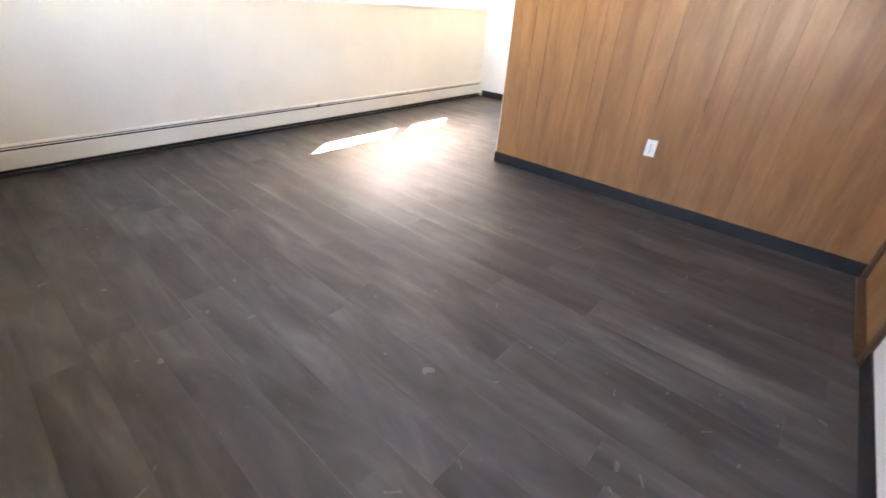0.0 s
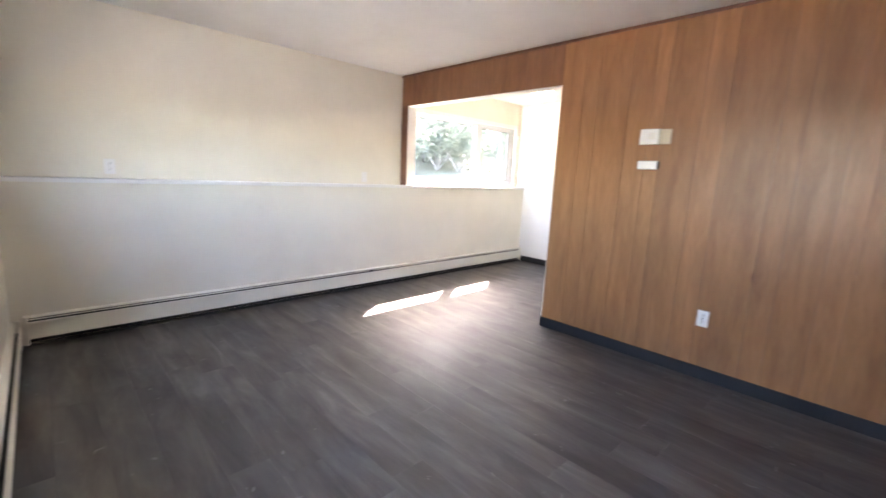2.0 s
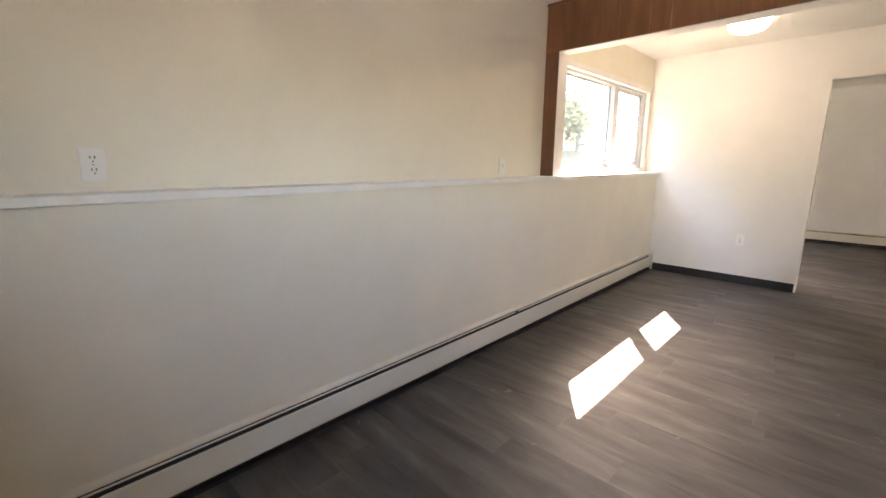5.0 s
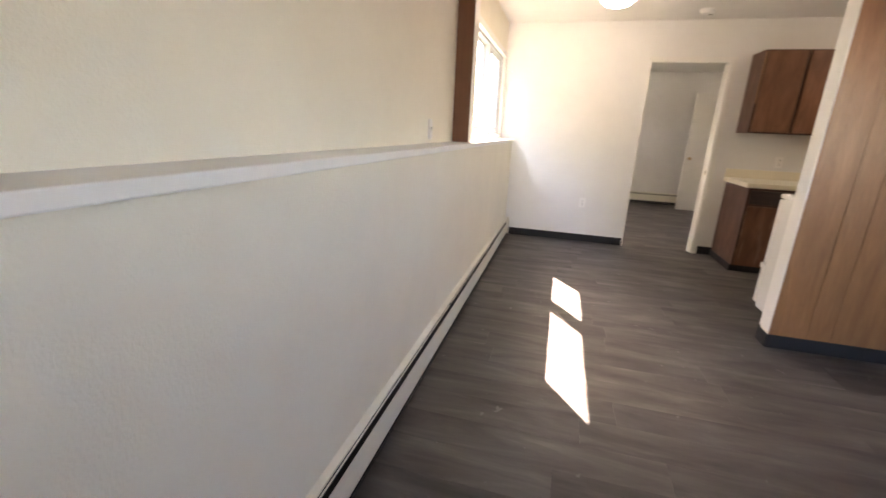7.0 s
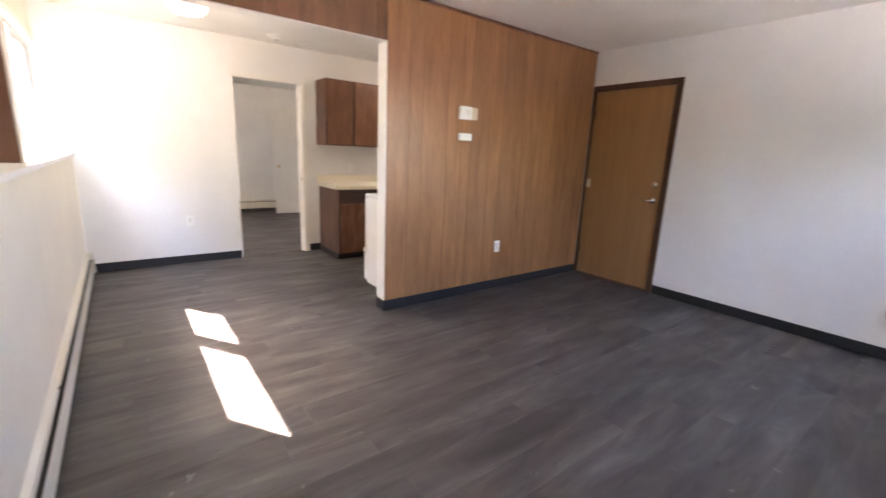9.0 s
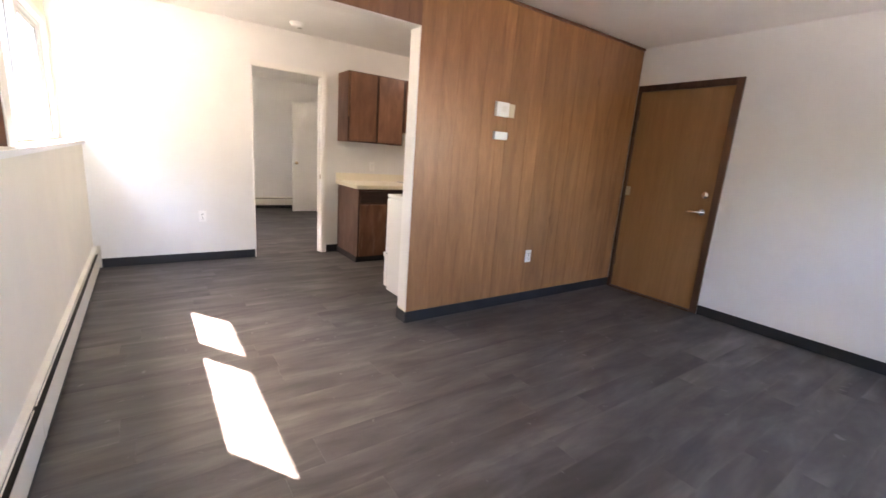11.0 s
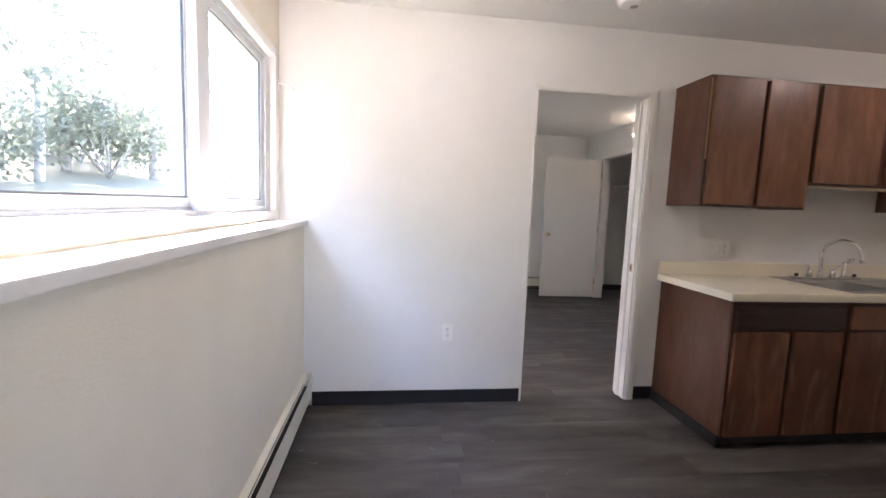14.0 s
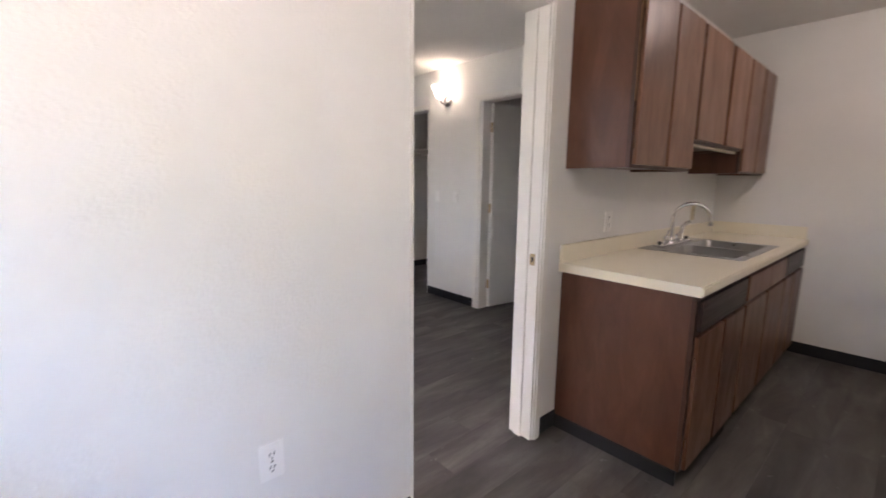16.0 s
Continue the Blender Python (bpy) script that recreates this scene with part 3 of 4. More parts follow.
# ---- baseboard heaters ----


def heater(name, length, joint, label):
    """Fin-tube baseboard heater, back on the plane y = 0, running along local x, front towards -y."""
    d = 0.72
    h = thing(name, (0, 0, 0), label, "heater", "baseboard heaters")
    # Back plate coloured dark so the slot above it reads as shaded.
    part("back_plate", box(0.01, length - 0.01, -0.006, -0.001, 0.02, 0.2), FINS_SHADE, h, "back plate coloured dark as the slot's shade")
    part("top_cap", prism([(-0.001 * d, 0.2), (-0.001 * d, 0.217), (-0.034 * d, 0.209), (-0.036 * d, 0.2), (-0.033 * d, 0.199), (-0.03 * d, 0.204)], 0.0, length, "x"), HEAT, h)
    edges = [0.0] + [j for j in joint] + [length]
    for a, b in zip(edges, edges[1:]):
        part("damper", prism([(-0.034 * d, 0.19), (-0.037 * d, 0.194), (-0.043 * d, 0.19), (-0.041 * d, 0.187)], a + 0.02, b - 0.02, "x"), HEAT, h, "cream damper blade")
        part("front_panel", prism([(-0.058 * d, 0.055), (-0.066 * d, 0.056), (-0.069 * d, 0.17), (-0.065 * d, 0.18), (-0.062 * d, 0.178), (-0.064 * d, 0.168), (-0.061 * d, 0.062), (-0.05 * d, 0.058)], a + 0.002, b - 0.002, "x"), HEAT, h)
    part("fin_tube", box(0.03, length - 0.03, -0.037, -0.008, 0.075, 0.14), FINS_SHADE, h, "dark fin tube element")
    # Black strip stands for the shade in the gap at the floor.
    part("shadow_base", box(0.01, length - 0.01, -0.036, -0.004, 0.0015, 0.018), FINS_SHADE, h, "black strip for the shade under the heater")
    for a in (0.0, length - 0.02):
        part("end_cap", box(a, a + 0.02, -0.0497, -0.0005, 0.012, 0.2165, 0.003), HEAT, h)
    for j in joint:
        part("joint_cover", box(j - 0.02, j + 0.02, -0.0495, -0.0445, 0.056, 0.172, 0.001), HEAT, h)
    return h


hw = heater("baseboard_heater", 5.73, (2.86,), "cream metal baseboard heater along the half-height wall")
hw.matrix_basis = pose(0.0, -3.375, 0, 0, 0, 90)
hs = heater("baseboard_heater", 4.1, (2.2,), "cream metal baseboard heater under the living room window")
hs.matrix_basis = pose(4.2, SOUTH, 0, 0, 0, 180)
hb = heater("baseboard_heater", 3.4, (1.7,), "cream baseboard heater on the bedroom back wall")
hb.matrix_basis = pose(0.1, BED_BACK, 0)

# ---- plates, outlets, thermostat ----


def outlet(at, turn, material=PLATE, label="white duplex wall outlet", n_holes=True):
    b = thing("wall_outlet", (0, 0, 0), label, "outlet", "wall outlets")
    part("cover_plate", box(-0.035, 0.035, -0.006, 0.0, -0.057, 0.057, 0.0025), material, b)
    for z in (-0.02, 0.02):
        r = part("receptacle", lathe([(0.001, 0.0), (0.0165, 0.0), (0.0165, 0.0025), (0.001, 0.0025)], 16, "y", (0, -0.0085, z)), material, b)
        for x in (-0.006, 0.006):
            part("slot", box(x - 0.0015, x + 0.0015, -0.0092, -0.0086, z - 0.001, z + 0.009), DARKP, r)
        part("ground_hole", lathe([(0.0005, 0), (0.0028, 0), (0.0028, 0.0006), (0.0005, 0.0006)], 8, "y", (0, -0.0092, z - 0.009)), DARKP, r)
    part("screw", lathe([(0.0005, 0), (0.003, 0), (0.003, 0.001), (0.0005, 0.001)], 8, "y", (0, -0.0072, 0)), CHROME, b)
    b.matrix_basis = Matrix.Translation(at) @ pose(0, 0, 0, 0, 0, turn)
    return b


def switch(at, turn, material=PLATE, label="white wall light switch"):
    b = thing("light_switch", (0, 0, 0), label, "switch", "light switches")
    part("cover_plate", box(-0.035, 0.035, -0.006, 0.0, -0.057, 0.057, 0.0025), material, b)
    part("toggle", prism([(-0.006, -0.012), (-0.006, 0.012), (-0.018, 0.012), (-0.016, 0.004)], -0.005, 0.005, "x"), material, b)
    for z in (-0.042, 0.042):
        part("screw", lathe([(0.0005, 0), (0.003, 0), (0.003, 0.001), (0.0005, 0.001)], 8, "y", (0, -0.0072, z)), CHROME, b)
    b.matrix_basis = Matrix.Translation(at) @ pose(0, 0, 0, 0, 0, turn)
    return b


outlet((3.259, -0.0005, 0.43), 0, PLATE, "white outlet on the wooden panelling")
outlet((0.898, NORTH, 0.474), 0, PLATE, "white outlet on the kitchen wall near the floor")
outlet((2.795, NORTH, 1.066), 0, PLATE, "white outlet above the kitchen counter")
outlet((4.136, NORTH, 1.062), 0, IVORY, "ivory outlet above the sink counter")
outlet((UPW, -2.81, 1.262), 90, TRIM, "white outlet low above the ledge")
switch((UPW, -0.52, 1.25), 90, TRIM, "white blank plate above the ledge")
switch((EAST, -1.03, 0.985), -90, WHITE, "white painted light switch beside the entry door")
switch((EAST, -2.83, 0.385), -90, PLATE, "white cable wall plate near the floor")
switch((BED_SIDE, 4.42, 1.12), -90, PLATE, "white bedroom light switch")
switch((BED_SIDE, 4.70, 1.12), -90, PLATE, "white bedroom light switch")

th = thing("thermostat", (2.79, 0, 1.65), "white wall thermostat on the wooden panelling", "thermostat")
part("body", box(2.695, 2.825, -0.03, -0.0005, 1.598, 1.706, 0.006), PLATE, th)
part("mounting_plate", box(2.8255, 2.90, -0.012, -0.0005, 1.601, 1.703, 0.003), IVORY, th, "yellowed mounting plate")
part("display", box(2.75, 2.80, -0.0312, -0.0302, 1.635, 1.68), TRIM, th, "small pale display")
ch = thing("door_chime", (2.78, 0, 1.45), "small white sensor box on the wooden panelling", "sensor")
part("body", box(2.70, 2.835, -0.028, -0.0005, 1.424, 1.484, 0.006), PLATE, ch)
part("side_grille", box(2.8355, 2.846, -0.022, -0.002, 1.43, 1.478, 0.002), DARKP, ch, "dark side opening")

# coil of cable hanging out of the wall
cable = thing("cable_coil", (EAST - 0.02, -2.69, 0.36), "coil of black coaxial cable hanging on the white wall", "cable")
pts = []
for k in range(161):
    a = 2 * math.pi * k / 32
    rr = 0.08 + 0.007 * math.sin(k * 0.21) + 0.002 * math.sin(k * 0.7)
    pts.append((EAST - 0.012 - 0.0003 * k, -2.69 + rr * math.cos(a), 0.355 + rr * 0.84 * math.sin(a) + 0.004 * math.sin(k * 0.31)))
part("loops", tube(pts, 0.0048, 8), DARKP, cable, "", True)
part("tail", tube([(EAST - 0.014, -2.665, 0.275), (EAST - 0.02, -2.70, 0.268), (EAST - 0.012, -2.75, 0.277)], 0.003, 8), PLATE, cable, "white cable tail", True)

# ---- ceiling lights, smoke alarm ----


def dome_light(at, label):
    d = thing("ceiling_light", at, label, "ceiling light", "dome lights")
    part("base_pan", lathe([(0.001, CEILZ - 0.001), (0.16, CEILZ - 0.001), (0.166, CEILZ - 0.022), (0.152, CEILZ - 0.03), (0.001, CEILZ - 0.03)], 32, "z", (at[0], at[1], 0)), CHROME, d, "polished metal base pan", True)
    part("glass_dome", lathe([(0.001, CEILZ - 0.0305), (0.147, CEILZ - 0.0305), (0.15, CEILZ - 0.05), (0.138, CEILZ - 0.085), (0.105, CEILZ - 0.115), (0.05, CEILZ - 0.131), (0.001, CEILZ - 0.134)], 32, "z", (at[0], at[1], 0)), LAMPG, d, "lit white glass dome", True)
    return d


dome_light((0.905, 1.31, CEILZ), "lit white glass dome light on the kitchen ceiling")
dome_light((3.5, 1.3, CEILZ), "lit white glass dome light above the range")
sm = thing("smoke_alarm", (1.76, 1.99, CEILZ), "round white smoke alarm on the kitchen ceiling", "smoke alarm")
part("base", lathe([(0.001, CEILZ - 0.001), (0.068, CEILZ - 0.001), (0.068, CEILZ - 0.012), (0.001, CEILZ - 0.012)], 28, "z", (1.76, 1.99, 0)), PLATE, sm, "", True)
part("cover", lathe([(0.001, CEILZ - 0.0125), (0.06, CEILZ - 0.0125), (0.056, CEILZ - 0.034), (0.04, CEILZ - 0.042), (0.001, CEILZ - 0.043)], 28, "z", (1.76, 1.99, 0)), PLATE, sm, "", True)
part("vent", lathe([(0.001, CEILZ - 0.0435), (0.02, CEILZ - 0.0435), (0.02, CEILZ - 0.045), (0.001, CEILZ - 0.045)], 16, "z", (1.79, 1.99, 0)), DAMPER, sm)

# ---- kitchen cabinets ----
WF = NORTH - 0.31      # face of the wall cabinets
BF = 1.742             # face of the base cabinets


def pull_door(name, x0, x1, y, z0, z1, material, parent):
    """A flat slab with an eased edge, 18 mm thick, proud of its frame."""
    d = part(name, box(x0, x1, y - 0.018, y - 0.0005, z0, z1, 0.004), material, parent)
    return d


def wall_unit(x0, x1, z0, z1, split, gap, label):
    u = thing("wall_cabinet", ((x0 + x1) / 2, NORTH - 0.15, z0), label, "cabinet", "wall cabinets")
    for nm, q in (("side_panel", (x0, x0 + 0.016, WF + 0.019, NORTH - 0.001, z0, z1)), ("side_panel", (x1 - 0.016, x1, WF + 0.019, NORTH - 0.001, z0, z1)),
                  ("top_panel", (x0 + 0.016, x1 - 0.016, WF + 0.019, NORTH - 0.001, z1 - 0.016, z1)), ("bottom_panel", (x0 + 0.016, x1 - 0.016, WF + 0.019, NORTH - 0.001, z0 + 0.012, z0 + 0.028)),
                  ("back_panel", (x0 + 0.016, x1 - 0.016, NORTH - 0.008, NORTH - 0.001, z0 + 0.028, z1 - 0.016))):
        part(nm, box(*q), CABF, u)
    part("face_frame", boxes((x0, x0 + 0.035, WF, WF + 0.0185, z0, z1), (x1 - 0.035, x1, WF, WF + 0.0185, z0, z1), (split - 0.04, split + 0.04, WF, WF + 0.0185, z0 + 0.03, z1 - 0.03),
         (x0 + 0.035, x1 - 0.035, WF, WF + 0.0185, z1 - 0.03, z1), (x0 + 0.035, x1 - 0.035, WF, WF + 0.0185, z0, z0 + 0.03)), STILE, u)
    for a, b, hx in ((x0 + 0.018, split - gap, x0 + 0.016), (split + gap, x1 - 0.016, x1 - 0.014)):
        d = pull_door("door", a, b, WF, z0 + 0.014, z1 - 0.012, CABD, u)
        for hz in (z0 + 0.1, z1 - 0.1):
            part("hinge", box(hx - 0.006, hx + 0.006, WF - 0.010, WF - 0.0008, hz - 0.022, hz + 0.022, 0.002), HINGEM, d)
    return u


UT = 2.102
corner_unit = wall_unit(2.338, 3.038, 1.345, UT, 2.69, 0.014, "dark brown wooden wall cabinet with two flat doors")
wall_unit(3.042, 3.945, 1.50, UT, 3.54, 0.032, "short brown wooden wall cabinet above the sink")
wall_unit(3.949, EASTK - 0.003, 1.355, UT, 4.30, 0.018, "dark brown wooden wall cabinet in the kitchen corner")
part("worn_edge", box(2.3372, 2.349, WF - 0.0012, WF - 0.0002, 1.62, 2.085), BARE, corner_unit, "bare tan wood edge where the finish has worn off")
lt = thing("under_cabinet_rail", (3.49, NORTH - 0.2, 1.49), "thin pale rail under the short wall cabinet", "rail")
part("rail", box(3.06, 3.93, WF + 0.02, WF + 0.05, 1.484, 1.4995, 0.002), IVORY, lt)

CT0, CT1 = 0.842, 0.884


def base_unit(x0, x1, split, drawer_mat, label, end=False):
    u = thing("base_cabinet", ((x0 + x1) / 2, 2.05, 0), label, "cabinet", "base cabinets")
    for nm, q in (("side_panel", (x0, x0 + 0.016, BF + 0.019, NORTH - 0.002, 0.068, CT0 - 0.001)), ("side_panel", (x1 - 0.016, x1, BF + 0.019, NORTH - 0.002, 0.068, CT0 - 0.001)),
                  ("bottom_panel", (x0 + 0.016, x1 - 0.016, BF + 0.019, NORTH - 0.002, 0.068, 0.084)), ("back_panel", (x0 + 0.016, x1 - 0.016, NORTH - 0.008, NORTH - 0.002, 0.084, CT0 - 0.001))):
        part(nm, box(*q), CABF, u)
    part("toe_kick", box(x0 + (0.004 if end else 0), x1, BF + 0.035, NORTH - 0.002, 0.001, 0.0675), BASEB, u, "black vinyl toe kick")
    part("face_frame", boxes((x0, x0 + 0.03, BF, BF + 0.0185, 0.068, CT0 - 0.001), (x1 - 0.03, x1, BF, BF + 0.0185, 0.068, CT0 - 0.001), (split - 0.03, split + 0.03, BF, BF + 0.0185, 0.1, 0.645),
         (x0 + 0.03, x1 - 0.03, BF, BF + 0.0185, 0.068, 0.1), (x0 + 0.03, x1 - 0.03, BF, BF + 0.0185, 0.645, 0.69), (x0 + 0.03, x1 - 0.03, BF, BF + 0.0185, 0.805, CT0 - 0.001),
         (x0 + 0.03, x1 - 0.03, BF + 0.012, BF + 0.018, 0.69, 0.805)), STILE, u)
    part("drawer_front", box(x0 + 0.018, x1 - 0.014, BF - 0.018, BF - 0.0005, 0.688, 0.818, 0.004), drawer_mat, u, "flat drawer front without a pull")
    for a, b, hx in ((x0 + 0.016, split - 0.017, x0 + 0.013), (split + 0.017, x1 - 0.014, x1 - 0.012)):
        d = pull_door("door", a, b, BF, 0.076, 0.668, CABLOW, u)
        for hz in (0.2, 0.56):
            part("hinge", box(hx - 0.006, hx + 0.006, BF - 0.010, BF - 0.0008, hz - 0.022, hz + 0.022, 0.002), HINGEM, d)
    return u


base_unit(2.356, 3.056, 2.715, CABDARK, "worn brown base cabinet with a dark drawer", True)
base_unit(3.060, 3.995, 3.525, CABD, "worn brown wooden sink base cabinet")
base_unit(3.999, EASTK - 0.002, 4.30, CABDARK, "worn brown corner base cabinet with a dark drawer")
ek = thing("cabinet_skirt", (2.352, 2.05, 0), "black vinyl skirting on the cabinet's end", "skirting")
part("strip", box(2.345, 2.3555, 1.752, NORTH - 0.009, 0.001, 0.0675, 0.002), BASEB, ek)

# worktop with a cut-out for the sink
SX0, SX1, SY0, SY1 = 3.15, 3.93, 1.80, 2.29
wt = thing("worktop", (3.45, 2.05, CT0), "cream laminate kitchen worktop with a raised splashback", "worktop")
slab_bm = holed("z", CT0, CT1, 2.325, EASTK - 0.001, 1.714, NORTH - 0.001, [(SX0, SX1, SY0, SY1)])
bmesh.ops.bevel(slab_bm, geom=[e for e in slab_bm.edges if len(e.link_faces) == 2 and e.calc_face_angle() > 1 and min(v.co.y for v in e.verts) < 1.73 and max(v.co.y for v in e.verts) < 1.73], offset=0.006, segments=2, affect="EDGES")
part("slab", slab_bm, LAMIN, wt)
part("splashback", box(2.325, EASTK - 0.02, NORTH - 0.019, NORTH - 0.0015, CT1 + 0.0005, 0.975, 0.003), LAMIN, wt)
part("side_splash", box(EASTK - 0.0195, EASTK - 0.0015, 1.73, NORTH - 0.002, CT1 + 0.0005, 0.975, 0.003), LAMIN, wt)

# double steel sink
sk = thing("kitchen_sink", (3.54, 2.04, CT1), "double-bowl stainless steel sink set in the cream worktop", "sink")


def bowl(x0, x1, y0, y1, depth):
    bm = bmesh.new()
    def ring(x0, x1, y0, y1, z, r, seg=5):
        out = []
        for cx, cy, a0 in ((x1 - r, y1 - r, 0), (x0 + r, y1 - r, 90), (x0 + r, y0 + r, 180), (x1 - r, y0 + r, 270)):
            for k in range(seg + 1):
                a = radians(a0 + 90 * k / seg)
                out.append(bm.verts.new((cx + r * math.cos(a), cy + r * math.sin(a), z)))
        return out
    rs = [ring(x0 - 0.008, x1 + 0.008, y0 - 0.008, y1 + 0.008, CT1 + 0.0045, 0.06), ring(x0, x1, y0, y1, CT1 - 0.004, 0.055), ring(x0 + 0.008, x1 - 0.008, y0 + 0.008, y1 - 0.008, CT1 - depth + 0.03, 0.05),
          ring(x0 + 0.035, x1 - 0.035, y0 + 0.035, y1 - 0.035, CT1 - depth, 0.04)]
    for a, b in zip(rs, rs[1:]):
        for k in range(len(a)):
            bm.faces.new((a[k], a[(k + 1) % len(a)], b[(k + 1) % len(a)], b[k]))
    bm.faces.new(rs[-1])
    bmesh.ops.recalc_face_normals(bm, faces=bm.faces)
    for f in bm.faces:
        f.normal_flip()
    return bm


B1, B2 = (3.175, 3.525, 1.825, 2.185), (3.555, 3.905, 1.825, 2.185)
rim_z = (CT1 + 0.0006, CT1 + 0.005)
part("rim", boxes((3.125, 3.955, 1.775, B1[2] - 0.004, *rim_z, 0.002), (3.125, 3.955, B1[3] + 0.004, 2.318, *rim_z, 0.002), (3.125, B1[0] - 0.004, B1[2] - 0.004, B1[3] + 0.004, *rim_z, 0.001),
     (B2[1] + 0.004, 3.955, B1[2] - 0.004, B1[3] + 0.004, *rim_z, 0.001), (B1[1] + 0.004, B2[0] - 0.004, B1[2] - 0.004, B1[3] + 0.004, *rim_z, 0.001)), STEEL, sk)
for q in (B1, B2):
    b_ = part("bowl", bowl(*q, 0.16), STEEL, sk, "", True)
    part("drain", lathe([(0.001, 0), (0.045, 0), (0.042, 0.004), (0.03, 0.002), (0.001, 0.002)], 20, "z", ((q[0] + q[1]) / 2, (q[2] + q[3]) / 2, CT1 - 0.1595)), CHROME, b_, "", True)

# gooseneck faucet
fz = CT1 + 0.0055
fc = thing("kitchen_faucet", (3.46, 2.25, fz), "chrome gooseneck faucet with two lever handles and a sprayer", "faucet")
part("deck_plate", box(3.34, 3.66, 2.222, 2.278, fz, fz + 0.012, 0.005), CHROME, fc, "", True)
arc = [(3.44, 2.25, fz + 0.012), (3.44, 2.25, fz + 0.17)] + [(3.44 + 0.03 * (1 - math.cos(a)), 2.25 - 0.10 * (1 - math.cos(a)), fz + 0.17 + 0.10 * math.sin(a)) for a in [math.pi * k / 12 for k in range(1, 12)]] + [(3.5, 2.05, fz + 0.165), (3.502, 2.048, fz + 0.135)]
part("spout", tube(arc, [0.011] * (len(arc) - 1) + [0.0125], 12), CHROME, fc, "", True)
part("spout_collar", lathe([(0.001, 0.012), (0.019, 0.012), (0.017, 0.04), (0.012, 0.05), (0.001, 0.05)], 16, "z", (3.44, 2.25, fz)), CHROME, fc, "", True)
for hx, dx in ((3.36, -0.05), (3.54, 0.05)):
    hnd = part("handle_base", lathe([(0.001, 0.012), (0.02, 0.012), (0.017, 0.035), (0.019, 0.05), (0.012, 0.062), (0.001, 0.064)], 16, "z", (hx, 2.25, fz)), CHROME, fc, "", True)
    part("lever", tube([(hx, 2.25, fz + 0.055), (hx + dx * 0.35, 2.24, fz + 0.075), (hx + dx * 0.7, 2.225, fz + 0.098)], [0.006, 0.0055, 0.007], 8), CHROME, hnd, "", True)
sprayer = part("sprayer", lathe([(0.001, 0.006), (0.018, 0.006), (0.014, 0.03), (0.012, 0.07), (0.016, 0.1), (0.013, 0.115), (0.001, 0.117)], 14, "z", (3.625, 2.25, fz)), CHROME, fc, "", True)
part("sprayer_head", tube([(3.625, 2.25, fz + 0.105), (3.645, 2.235, fz + 0.13), (3.665, 2.22, fz + 0.138)], [0.012, 0.013, 0.011], 10), CHROME, sprayer, "", True)
for sx in (3.265, 3.715):
    st = thing("drain_strainer", (sx, 2.25, fz), "loose chrome sink strainer lying on the rim", "strainer", "sink strainers")
    part("cup", lathe([(0.001, 0.0), (0.03, 0.0), (0.042, 0.012), (0.043, 0.016), (0.036, 0.017), (0.001, 0.012)], 20, "z", (sx, 2.25, fz - 0.0004)), CHROME, st, "", True)
    part("knob", lathe([(0.001, 0.012), (0.008, 0.012), (0.013, 0.028), (0.009, 0.035), (0.001, 0.036)], 12, "z", (sx, 2.25, fz)), DARKP, st, "black knob", True)

# ---- range, hood, extinguisher ----
RX0, RX1, RY0, RY1 = 2.18, 2.94, 0.135, 0.705
rg = thing("electric_range", (2.6, 0.43, 0), "white electric range with four coil burners", "stove")
part("body", box(RX0 + 0.004, RX1 - 0.004, RY0, RY1 - 0.02, 0.035, 0.8735, 0.006), ENAMEL, rg)
part("plinth", box(RX0 + 0.1, RX1 - 0.1, RY0 + 0.03, RY1 - 0.12, 0.0005, 0.035), DARKP, rg, "black recessed plinth")
part("cooktop", box(RX0, RX1, RY0, RY1 + 0.015, 0.874, 0.907, 0.009), ENAMEL, rg)
part("oven_door", box(RX0 + 0.006, RX1 - 0.006, RY1 - 0.009, RY1 + 0.028, 0.375, 0.866, 0.008), ENAMEL, rg)
part("door_window", box(RX0 + 0.2, RX1 - 0.2, RY1 + 0.0285, RY1 + 0.03, 0.44, 0.66), DARKP, rg, "black oven window")
part("door_handle", tube([(RX0 + 0.1, RY1 + 0.028, 0.79), (RX0 + 0.1, RY1 + 0.06, 0.795), (RX0 + 0.16, RY1 + 0.066, 0.795), (RX1 - 0.16, RY1 + 0.066, 0.795), (RX1 - 0.1, RY1 + 0.06, 0.795), (RX1 - 0.1, RY1 + 0.028, 0.79)], 0.011, 10), ENAMEL, rg, "", True)
drw = part("storage_drawer", box(RX0 + 0.004, RX1 - 0.004, RY1 - 0.009, RY1 + 0.04, 0.06, 0.365, 0.008), ENAMEL, rg, "storage drawer slightly pulled out")
part("drawer_lip", box(RX0 + 0.004, RX1 - 0.004, RY1 + 0.0405, RY1 + 0.062, 0.33, 0.372, 0.006), ENAMEL, drw)
part("backguard", prism([(RY0, 0.9075), (RY0, 1.03), (RY0 + 0.03, 1.03), (RY0 + 0.055, 0.9075)], RX0 + 0.01, RX1 - 0.01, "x"), ENAMEL, rg, "white control panel at the back")
for kx in (0.12, 0.24, 0.52, 0.64):
    part("knob", lathe([(0.001, 0.0), (0.02, 0.0), (0.017, 0.02), (0.001, 0.021)], 14, "y", (RX0 + kx, RY0 + 0.045, 0.975)), DARKP, rg, "black control knob", True)
